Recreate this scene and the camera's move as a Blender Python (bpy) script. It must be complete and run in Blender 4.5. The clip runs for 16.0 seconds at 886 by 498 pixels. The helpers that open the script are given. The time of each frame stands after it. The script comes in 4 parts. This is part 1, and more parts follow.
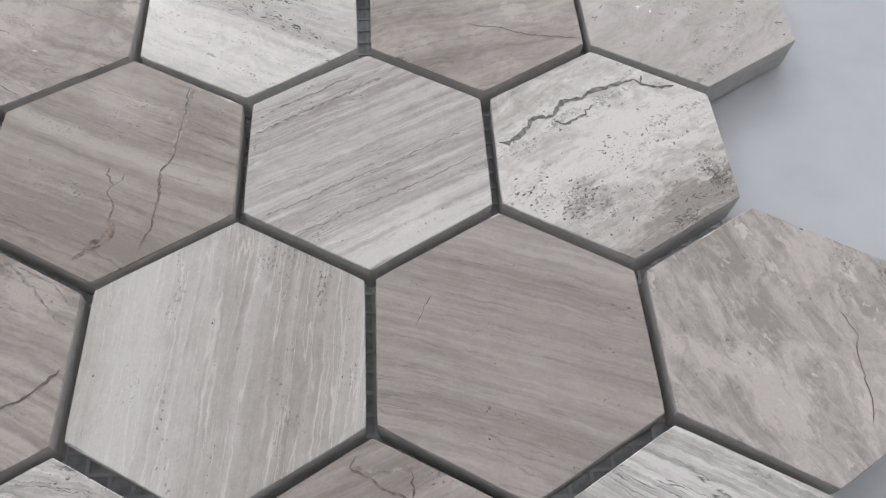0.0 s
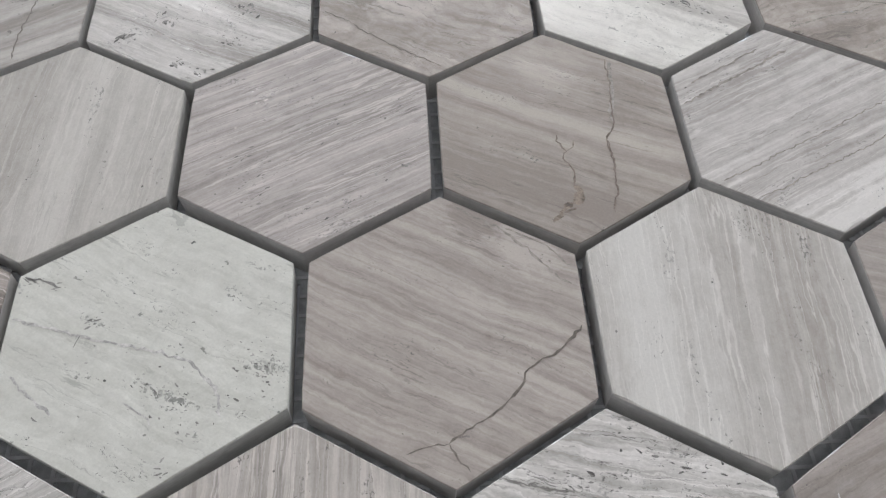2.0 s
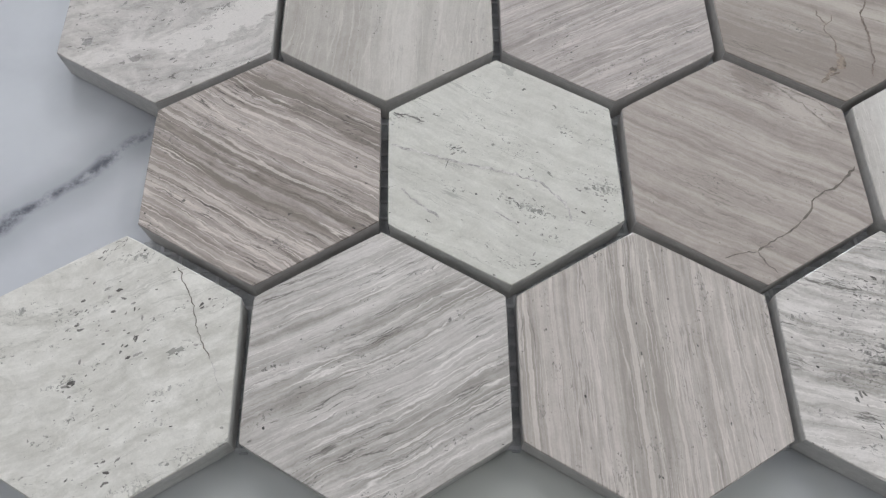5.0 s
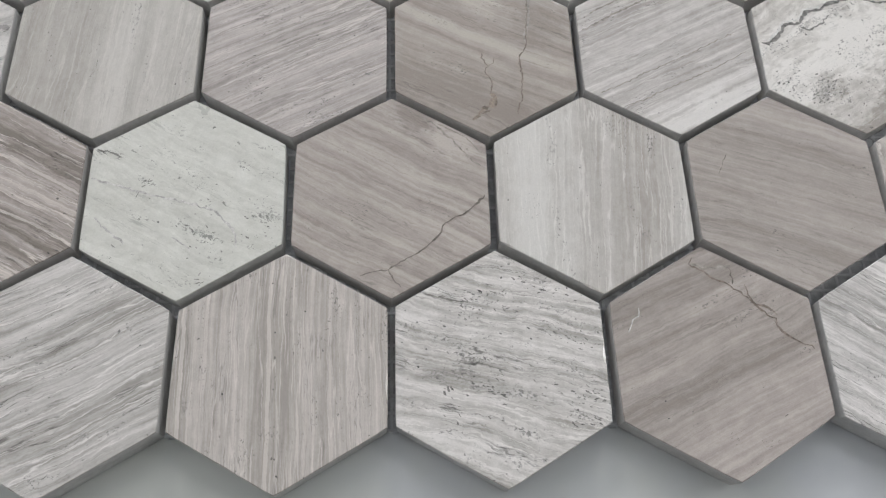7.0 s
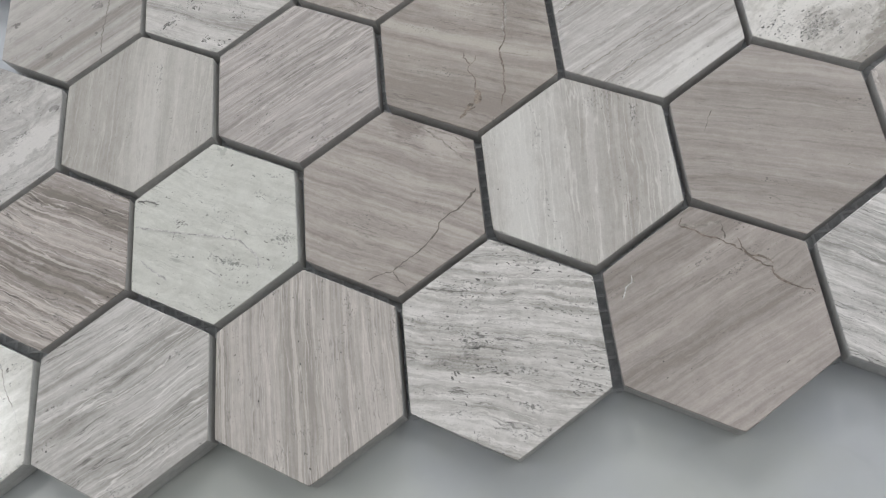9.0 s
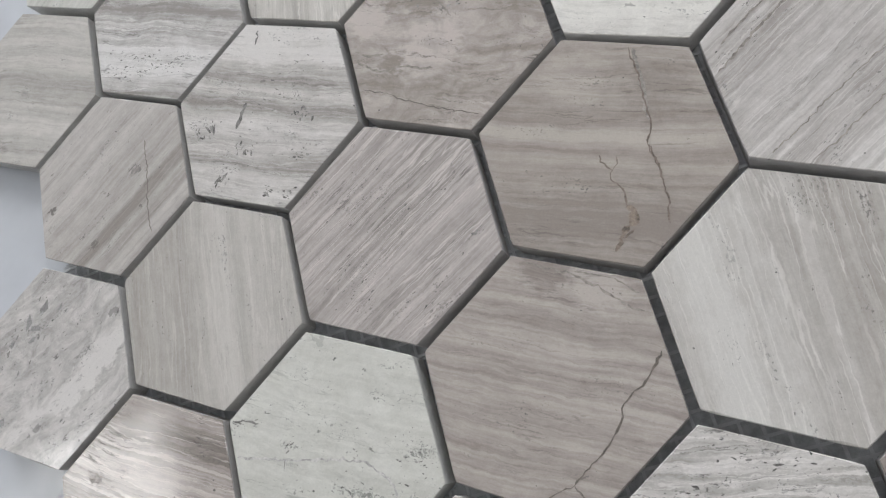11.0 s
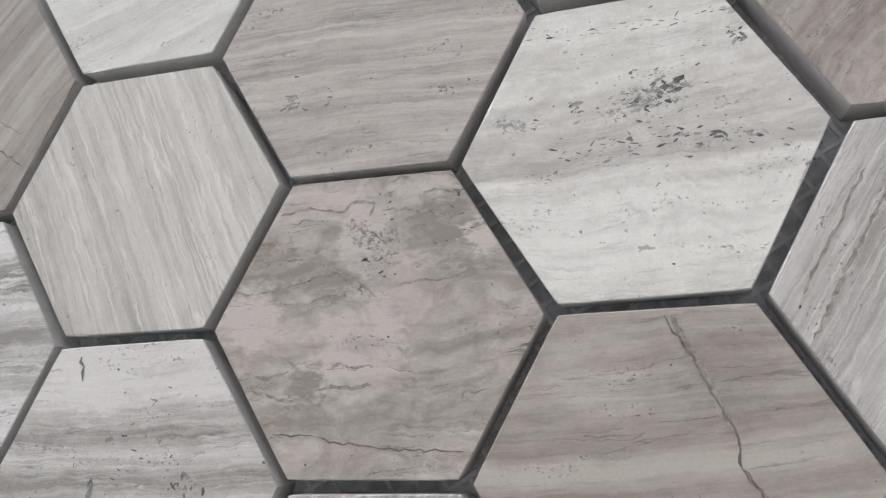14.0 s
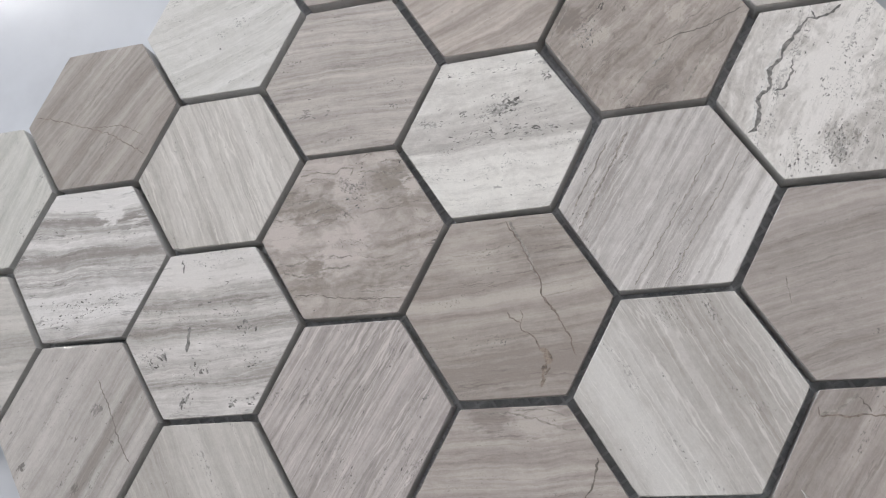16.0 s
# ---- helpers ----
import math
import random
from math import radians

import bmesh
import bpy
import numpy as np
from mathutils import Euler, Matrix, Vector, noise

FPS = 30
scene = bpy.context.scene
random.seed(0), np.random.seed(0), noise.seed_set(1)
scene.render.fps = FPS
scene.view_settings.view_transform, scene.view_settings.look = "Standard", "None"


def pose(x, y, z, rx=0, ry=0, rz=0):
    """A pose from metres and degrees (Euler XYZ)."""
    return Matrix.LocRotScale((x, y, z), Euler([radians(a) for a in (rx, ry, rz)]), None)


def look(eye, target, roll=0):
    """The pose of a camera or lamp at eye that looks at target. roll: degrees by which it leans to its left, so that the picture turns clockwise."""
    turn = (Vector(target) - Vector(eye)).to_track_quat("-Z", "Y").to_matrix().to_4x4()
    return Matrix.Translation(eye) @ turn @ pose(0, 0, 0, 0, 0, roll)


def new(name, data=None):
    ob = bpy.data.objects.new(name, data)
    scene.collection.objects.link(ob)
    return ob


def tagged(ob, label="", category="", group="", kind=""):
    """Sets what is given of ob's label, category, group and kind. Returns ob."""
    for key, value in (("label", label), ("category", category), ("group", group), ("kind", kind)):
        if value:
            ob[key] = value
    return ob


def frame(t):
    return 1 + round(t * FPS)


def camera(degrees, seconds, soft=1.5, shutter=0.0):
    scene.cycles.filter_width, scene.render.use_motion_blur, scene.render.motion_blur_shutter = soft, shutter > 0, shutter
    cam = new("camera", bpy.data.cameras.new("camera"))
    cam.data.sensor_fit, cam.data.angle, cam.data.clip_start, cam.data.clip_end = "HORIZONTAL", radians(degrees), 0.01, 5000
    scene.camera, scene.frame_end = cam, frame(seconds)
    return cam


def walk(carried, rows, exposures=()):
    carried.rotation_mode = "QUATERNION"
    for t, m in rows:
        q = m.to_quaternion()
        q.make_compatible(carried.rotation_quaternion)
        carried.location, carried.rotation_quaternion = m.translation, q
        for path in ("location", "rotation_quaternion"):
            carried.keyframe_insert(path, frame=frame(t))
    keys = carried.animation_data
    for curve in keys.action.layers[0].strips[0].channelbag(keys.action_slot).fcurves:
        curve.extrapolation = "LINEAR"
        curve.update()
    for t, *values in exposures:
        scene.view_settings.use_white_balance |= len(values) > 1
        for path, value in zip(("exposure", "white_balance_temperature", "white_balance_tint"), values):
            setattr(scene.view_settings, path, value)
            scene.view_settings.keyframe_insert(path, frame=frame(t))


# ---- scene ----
PATH = [
    (0, (0.2050, -0.0138, 0.1232), (0.2173, 0.0921, -0.0460), 3.27),
    (0.5, (0.1890, -0.0138, 0.1217), (0.2022, 0.0913, -0.0480), 3.57),
    (1, (0.1662, -0.0157, 0.1204), (0.1794, 0.0908, -0.0483), 3.35),
    (1.5, (0.1425, -0.0151, 0.1227), (0.1538, 0.0902, -0.0470), 2.76),
    (2, (0.1183, -0.0173, 0.1183), (0.1280, 0.0911, -0.0496), 2.17),
    (2.5, (0.0965, -0.0179, 0.1203), (0.1042, 0.0901, -0.0478), 1.74),
    (3, (0.0760, -0.0199, 0.1222), (0.0800, 0.0868, -0.0469), 0.19),
    (3.5, (0.0595, -0.0249, 0.1257), (0.0617, 0.0814, -0.0437), -0.72),
    (3.7, (0.0561, -0.0267, 0.1270), (0.0579, 0.0773, -0.0438), -0.75),
    (5.8, (0.0714, -0.0489, 0.1517), (0.0754, 0.0328, -0.0308), 2.71),
    (6, (0.0813, -0.0468, 0.1569), (0.0853, 0.0335, -0.0262), 2.61),
    (6.5, (0.1040, -0.0428, 0.1654), (0.1102, 0.0350, -0.0187), 3.85),
    (7, (0.1281, -0.0448, 0.1718), (0.1378, 0.0332, -0.0121), 5.72),
    (7.5, (0.1552, -0.0453, 0.1759), (0.1651, 0.0333, -0.0078), 4.65),
    (8, (0.1729, -0.0445, 0.1854), (0.1799, 0.0324, 0.0009), 1.35),
    (8.5, (0.1695, -0.0487, 0.1864), (0.1632, 0.0279, 0.0018), -10.40),
    (8.7, (0.1664, -0.0502, 0.1857), (0.1521, 0.0261, 0.0014), -17.08),
    (10.8, (0.1538, 0.0068, 0.1572), (0.1039, 0.0776, -0.0230), -51.98),
    (11, (0.1548, 0.0190, 0.1547), (0.1037, 0.0878, -0.0260), -54.51),
    (11.5, (0.1546, 0.0397, 0.1425), (0.1037, 0.1106, -0.0375), -56.22),
    (12, (0.1543, 0.0619, 0.1317), (0.1039, 0.1312, -0.0489), -59.69),
    (12.5, (0.1542, 0.0806, 0.1212), (0.1125, 0.1477, -0.0625), -59.24),
    (13, (0.1547, 0.0933, 0.1118), (0.1193, 0.1577, -0.0742), -59.07),
    (13.5, (0.1542, 0.0989, 0.1097), (0.1262, 0.1615, -0.0782), -56.42),
    (14, (0.1541, 0.0968, 0.1159), (0.1328, 0.1568, -0.0737), -52.94),
    (14.5, (0.1559, 0.0900, 0.1261), (0.1362, 0.1500, -0.0637), -51.90),
    (15, (0.1546, 0.0787, 0.1448), (0.1371, 0.1402, -0.0447), -50.09),
    (15.5, (0.1566, 0.0610, 0.1710), (0.1408, 0.1248, -0.0179), -48.17),
    (16, (0.1580, 0.0376, 0.2006), (0.1454, 0.1055, 0.0129), -44.64),
]
cam = camera(59.36, 16.0, soft=1.25)
walk(cam, [(t, look(eye, target, roll)) for t, eye, target, roll in PATH], exposures=[(0, -0.04, 6450, 12.2), (1, 0.0, 6390, 10.8), (3.5, -0.03, 6370, 10.4), (7, 0.06, 6440, 9.4), (8.5, -0.02, 6440, 8.4), (11, -0.03, 6420, 9.6), (12.3, 0.05, 6430, 10.4), (14.5, -0.02, 6450, 11.0), (16, 0.01, 6440, 11.5)])

# ---- measures of the mosaic sheet, in metres ----
PITCH = 0.05
TILE = 0.04790
THICK = 0.0072
THREAD = 0.0007
TABLE_Z = -THICK - THREAD
ROWS = "ABCDEF"

# ---- light ----
world = bpy.data.worlds.new("world")
scene.world = world
world.use_nodes = True
wn = world.node_tree
sky = wn.nodes.new("ShaderNodeTexSky")
sky.sky_type, sky.sun_disc, sky.sun_elevation, sky.sun_rotation = "NISHITA", False, radians(40), radians(200)
wn.links.new(sky.outputs[0], wn.nodes["Background"].inputs[0])
wn.nodes["Background"].inputs[1].default_value = 0.1

CEIL = 2.0
# First entry matches the glare on the tiles; the other five are added fills.
PANELS_AND_FILLS = [(-1.785, 0.37, 9), (2.0, 0.52, 12), (-0.75, 3.15, 44), (0.95, 3.15, 44), (-1.78, -1.7, 2), (2.0, -1.7, 2)]


def area_lamp(name, x, y, z, target, sx, sy, watts, colour):
    data = bpy.data.lights.new(name, "AREA")
    data.shape, data.size, data.size_y, data.energy, data.color = "RECTANGLE", sx, sy, watts, colour
    ob = new(name, data)
    ob.matrix_world = look((x, y, z), target)
    return ob


for px, py, watts in PANELS_AND_FILLS:
    area_lamp("panel_and_fill_light", px, py, CEIL - 0.02, (px, py, 0), 0.54, 0.58, watts, (1.0, 0.985, 0.965))
area_lamp("window_light", 0.2, 3.86, 0.75, (0.2, 0, 0.75), 3.4, 1.5, 70, (0.84, 0.92, 1.0))


# ---- materials ----
def srgb(c):
    out = [((v / 255 + 0.055) / 1.055) ** 2.4 if v > 10 else v / 255 / 12.92 for v in c]
    return (*out, 1.0)


class Tree:
    """Short forms for building a node material."""

    def __init__(self, name):
        self.mat = bpy.data.materials.new(name)
        self.mat.use_nodes = True
        self.t = self.mat.node_tree
        self.bsdf = self.t.nodes["Principled BSDF"]

    def put(self, socket, value):
        if isinstance(value, bpy.types.NodeSocket):
            self.t.links.new(value, socket)
        else:
            socket.default_value = value

    def node(self, kind, **props):
        n = self.t.nodes.new(kind)
        for key, value in props.items():
            setattr(n, key, value)
        return n

    def math(self, op, a, b=0.0, clamp=False):
        n = self.node("ShaderNodeMath")
        n.operation, n.use_clamp = op, clamp
        self.put(n.inputs[0], a)
        self.put(n.inputs[1], b)
        return n.outputs[0]

    def vmath(self, op, a, b):
        n = self.node("ShaderNodeVectorMath")
        n.operation = op
        self.put(n.inputs[0], a)
        self.put(n.inputs[1], b)
        return n.outputs[0]

    def noise(self, vec, scale, detail=2.0, rough=0.5, distortion=0.0):
        n = self.node("ShaderNodeTexNoise")
        self.put(n.inputs["Vector"], vec)
        n.inputs["Scale"].default_value = scale
        n.inputs["Detail"].default_value = detail
        n.inputs["Roughness"].default_value = rough
        n.inputs["Distortion"].default_value = distortion
        return n

    def span(self, value, lo, hi, a=0.0, b=1.0):
        n = self.node("ShaderNodeMapRange")
        n.interpolation_type = "SMOOTHSTEP"
        self.put(n.inputs["Value"], value)
        for k, v in (("From Min", lo), ("From Max", hi), ("To Min", a), ("To Max", b)):
            n.inputs[k].default_value = v
        return n.outputs[0]

    def mix(self, fac, a, b):
        n = self.node("ShaderNodeMix")
        n.data_type = "RGBA"
        self.put(n.inputs["Factor"], fac)
        self.put(n.inputs["A"], a)
        self.put(n.inputs["B"], b)
        return n.outputs["Result"]

    def bump(self, height, strength, distance):
        n = self.node("ShaderNodeBump")
        n.inputs["Strength"].default_value = strength
        n.inputs["Distance"].default_value = distance
        self.put(n.inputs["Height"], height)
        self.put(self.bsdf.inputs["Normal"], n.outputs[0])


def stone(name, light, dark, angle, seed, band=0.5, line=0.4, white=0.2, vein=0.2, pits=0.1, blotch=0.2, wave=1.0, chips=0.0, across=(), crisp=False, spots=(), patches=()):
    """Vein-cut marble: bands, fine lines, pale threads, dark hair veins, pits, chips and clouds along one direction.
    across: how light the stone is from side to side of its veins, as (millimetres, share).
    spots and patches: crumbly places, and paler or darker clouds, as (x, y and radius in millimetres, amount)."""
    m = Tree(name)
    tc = m.node("ShaderNodeTexCoord")
    rot = m.node("ShaderNodeVectorRotate")
    rot.rotation_type = "Z_AXIS"
    m.put(rot.inputs["Vector"], tc.outputs["Object"])
    rot.inputs["Angle"].default_value = -radians(angle)
    shift = (seed * 0.37, seed * 0.91, seed * 0.53)
    p = m.vmath("ADD", rot.outputs[0], shift)
    # slow bends, small wriggles and a fine fray of the veins
    slow = m.vmath("SUBTRACT", m.noise(p, 26, 2.0, 0.5).outputs["Color"], (0.5, 0.5, 0.5))
    quick = m.vmath("SUBTRACT", m.noise(m.vmath("MULTIPLY", p, (1.0, 2.0, 1.0)), 300, 4.0, 0.66).outputs["Color"], (0.5, 0.5, 0.5))
    bend = m.vmath("MULTIPLY", slow, (0.0, 0.009 * wave, 0.0))
    wriggle = m.vmath("MULTIPLY", quick, (0.0, 0.0019 * wave ** 0.6, 0.0))
    q = m.vmath("ADD", m.vmath("ADD", p, bend), wriggle)
    bands = m.noise(m.vmath("MULTIPLY", q, (9, 210, 60)), 1.0, 3.0, 0.6).outputs["Fac"]
    fine = m.noise(m.vmath("MULTIPLY", q, (26, 760, 60)), 1.0, 4.0, 0.68).outputs["Fac"]
    cloud = m.noise(m.vmath("MULTIPLY", q, (85, 150, 60)), 1.0, 8.0, 0.66, 1.6).outputs["Fac"]
    mottle = m.noise(m.vmath("MULTIPLY", q, (260, 420, 300)), 1.0, 5.0, 0.7).outputs["Fac"]
    tone = m.math("ADD", 0.52, m.math("MULTIPLY", m.math("SUBTRACT", bands, 0.5), 4.0 * band))
    if across:
        sep = m.node("ShaderNodeSeparateXYZ")
        m.put(sep.inputs[0], m.vmath("SUBTRACT", q, shift))
        ramp = m.node("ShaderNodeValToRGB")
        m.put(ramp.inputs[0], m.math("ADD", m.math("MULTIPLY", sep.outputs[1], 1000 / 56), 0.5))
        ramp.color_ramp.interpolation = "CONSTANT" if crisp else "LINEAR"
        stops = ramp.color_ramp.elements
        while len(stops) < len(across):
            stops.new(0.5)
        for stop, (mm, share) in zip(stops, across):
            stop.position, stop.color = mm / 56 + 0.5, (share / 1.5, share / 1.5, share / 1.5, 1)
        side = m.node("ShaderNodeSeparateColor")
        m.put(side.inputs[0], ramp.outputs[0])
        tone = m.math("ADD", tone, m.math("MULTIPLY", m.math("SUBTRACT", side.outputs[0], 0.6 / 1.5), 1.35))
    ragged = m.vmath("ADD", tc.outputs["Object"], m.vmath("ADD", m.vmath("MULTIPLY", quick, (0.012, 0.012, 0)), m.vmath("MULTIPLY", slow, (0.010, 0.010, 0))))

    def place(x, y, r):
        far = m.node("ShaderNodeVectorMath")
        far.operation = "DISTANCE"
        m.put(far.inputs[0], m.vmath("MULTIPLY", ragged, (1, 1, 0)))
        far.inputs[1].default_value = (x / 1000, y / 1000, 0)
        return m.span(far.outputs["Value"], r * 0.00055, r * 0.0011, 1.0, 0.0)

    for x, y, r, amount in patches:
        tone = m.math("ADD", tone, m.math("MULTIPLY", place(x, y, r), amount))
    tone = m.math("ADD", tone, m.math("MULTIPLY", m.math("SUBTRACT", fine, 0.5), 3.9 * line))
    tone = m.math("ADD", tone, m.math("MULTIPLY", m.math("SUBTRACT", mottle, 0.5), 0.9))
    tone = m.math("ADD", tone, m.math("MULTIPLY", m.math("SUBTRACT", cloud, 0.5), 4.0 * blotch), True)
    col = m.mix(tone, srgb(dark), srgb(light))
    # pale threads
    pale = srgb([min(255, c * 1.06 + 6) for c in light])
    for freq, width, low in ((330, 0.016, 0.30), (700, 0.024, 0.42)):
        th = m.noise(m.vmath("MULTIPLY", m.vmath("ADD", q, (freq, 0, 0)), (15, freq, 60)), 1.0, 2.0, 0.5).outputs["Fac"]
        thread = m.span(m.math("ABSOLUTE", m.math("SUBTRACT", th, 0.52)), 0.0, width, 1.0, 0.0)
        gate = m.span(m.noise(m.vmath("MULTIPLY", m.vmath("ADD", p, (0, freq, 0)), (40, 150, 40)), 1.0, 3.0).outputs["Fac"], low, low + 0.2)
        col = m.mix(m.math("MULTIPLY", m.math("MULTIPLY", thread, gate), 0.62 * white), col, pale)
    # dark hair veins, frayed
    deep = srgb([c * 0.55 for c in dark])
    hair = None
    for freq, width, low in ((190, 0.011, 0.42), (420, 0.014, 0.50)):
        hv = m.noise(m.vmath("MULTIPLY", m.vmath("ADD", q, (0, 0, freq)), (12, freq, 80)), 1.0, 4.0, 0.6).outputs["Fac"]
        one = m.span(m.math("ABSOLUTE", m.math("SUBTRACT", hv, 0.5)), 0.0, width, 1.0, 0.0)
        gate = m.span(m.noise(m.vmath("MULTIPLY", m.vmath("ADD", p, (freq, 0, 0)), (60, 190, 40)), 1.0, 4.0).outputs["Fac"], low, low + 0.22)
        one = m.math("MULTIPLY", m.math("MULTIPLY", one, gate), 0.95 * vein)
        hair = one if hair is None else m.math("MAXIMUM", hair, one)
    col = m.mix(hair, col, deep)
    # pits: crumbs gathered along the veins, and lone specks
    crumb = m.noise(m.vmath("MULTIPLY", q, (1100, 1850, 1000)), 1.0, 4.0, 0.72).outputs["Fac"]
    flock = m.noise(m.vmath("MULTIPLY", q, (70, 210, 60)), 1.0, 3.0, 0.6).outputs["Fac"]
    hollow = m.math("ADD", crumb, m.math("MULTIPLY", m.math("SUBTRACT", flock, 0.5), 0.85))
    for x, y, r, amount in spots:
        hollow = m.math("ADD", hollow, m.math("MULTIPLY", place(x, y, r), 0.5 * amount))
    pit = m.span(hollow, 0.715 - 0.135 * pits, 0.765 - 0.135 * pits)
    lone = m.noise(m.vmath("MULTIPLY", p, (700, 900, 700)), 1.0, 1.0, 0.5).outputs["Fac"]
    pit = m.math("MAXIMUM", m.math("MULTIPLY", pit, 0.72), m.span(lone, 0.80 - 0.055 * min(1.0, pits * 2), 0.82 - 0.055 * min(1.0, pits * 2)))
    shade = m.span(mottle, 0.35, 0.65, 0.45, 1.0)
    col = m.mix(m.math("MULTIPLY", pit, shade), col, srgb([c * 0.30 for c in dark]))
    if chips:
        # angular fragments of many sizes, darker or (below nought) paler than the ground
        for freq in (240, 560):
            cell = m.node("ShaderNodeTexVoronoi")
            cell.distance = "CHEBYCHEV"
            m.put(cell.inputs["Vector"], m.vmath("MULTIPLY", m.vmath("ADD", p, m.vmath("MULTIPLY", quick, (0.006, 0.006, 0))), (freq, freq * 1.7, 300)))
            cell.inputs["Scale"].default_value = 1.0
            pick = m.node("ShaderNodeSeparateColor")
            m.put(pick.inputs[0], cell.outputs["Color"])
            chosen = m.math("GREATER_THAN", pick.outputs[0], 1 - 0.16 * abs(chips))
            size = m.math("SUBTRACT", m.math("MULTIPLY", pick.outputs[1], 0.42), cell.outputs["Distance"])
            shape = m.math("MULTIPLY", m.math("MULTIPLY", chosen, m.span(size, 0.0, 0.05)), pick.outputs[2])
            tint = srgb([c * 0.52 for c in dark]) if chips > 0 else srgb([min(255, c * 1.06 + 6) for c in light])
            col = m.mix(shape, col, tint)
    # grain
    grain = m.noise(p, 2400, 3.0, 0.75).outputs["Fac"]
    g = m.span(grain, 0.3, 0.7, 0.955, 1.035)
    col = m.vmath("MULTIPLY", col, m.vmath("MULTIPLY", (1, 1, 1), g))
    m.put(m.bsdf.inputs["Base Color"], col)
    m.put(m.bsdf.inputs["Roughness"], m.math("ADD", m.span(fine, 0.3, 0.7, 0.075, 0.125), m.math("MULTIPLY", pit, 0.4)))
    m.bsdf.inputs["IOR"].default_value = 1.48
    height = m.math("SUBTRACT", m.math("ADD", m.math("MULTIPLY", fine, 0.10), m.math("MULTIPLY", grain, 0.015)), m.math("MAXIMUM", pit, hair))
    m.bump(height, 0.24, 0.00012)
    return m.mat


def sawn(name, tone):
    """Unpolished saw-cut side of a tile: its own tone painted paler to brighten the shaded joints, with faint level saw
    marks.
    """
    m = Tree(name)
    p = m.node("ShaderNodeTexCoord").outputs["Object"]
    marks = m.noise(m.vmath("MULTIPLY", p, (40, 40, 2600)), 1.0, 3.0, 0.6).outputs["Fac"]
    tone_noise = m.noise(p, 420, 4.0, 0.65).outputs["Fac"]
    own = srgb(tone)
    grey = [c * 0.45 + 0.55 * 0.60 for c in own[:3]]
    k = m.math("MULTIPLY", m.span(marks, 0.3, 0.7, 0.93, 1.05), m.span(tone_noise, 0.3, 0.7, 0.90, 1.08))
    m.put(m.bsdf.inputs["Base Color"], m.vmath("MULTIPLY", grey, m.vmath("MULTIPLY", (1, 1, 1), k)))
    m.bsdf.inputs["Roughness"].default_value = 0.62
    m.bump(marks, 0.3, 0.00006)
    return m.mat


def plain(name, colour, rough=0.6, metal=0.0, vary=0.08, scale=12, emit=0.0):
    m = Tree(name)
    tc = m.node("ShaderNodeTexCoord")
    n = m.noise(tc.outputs["Object"], scale, 4.0, 0.6)
    n2 = m.noise(tc.outputs["Object"], scale * 14, 3.0, 0.6)
    k = m.math("ADD", m.span(n.outputs["Fac"], 0.3, 0.7, 1 - vary, 1 + vary), m.span(n2.outputs["Fac"], 0.3, 0.7, -vary / 2, vary / 2))
    m.put(m.bsdf.inputs["Base Color"], m.vmath("MULTIPLY", colour[:3], m.vmath("MULTIPLY", (1, 1, 1), k)))
    m.bsdf.inputs["Roughness"].default_value = rough
    m.bsdf.inputs["Metallic"].default_value = metal
    m.bump(n2.outputs["Fac"], 0.2, 0.002 if scale < 50 else 0.0001)
    if emit:
        m.bsdf.inputs["Emission Color"].default_value = (1.0, 0.97, 0.93, 1)
        m.bsdf.inputs["Emission Strength"].default_value = emit
    return m.mat


def flecks(name, low, high, rough):
    """Pits or shards in the stone, each its own grey."""
    m = Tree(name)
    each = m.node("ShaderNodeNewGeometry").outputs["Random Per Island"]
    fine = m.noise(m.node("ShaderNodeTexCoord").outputs["Object"], 2600, 3.0, 0.7).outputs["Fac"]
    shade = m.math("ADD", m.math("POWER", each, 1.3), m.span(fine, 0.35, 0.65, -0.2, 0.2), True)
    m.put(m.bsdf.inputs["Base Color"], m.mix(shade, (*low, 1), (*high, 1)))
    m.bsdf.inputs["Roughness"].default_value = rough
    return m.mat


VEIN_AT = (-0.168, -0.104, 0.75)
VEIN_ACROSS = (-0.7, 0.714, 0.0)


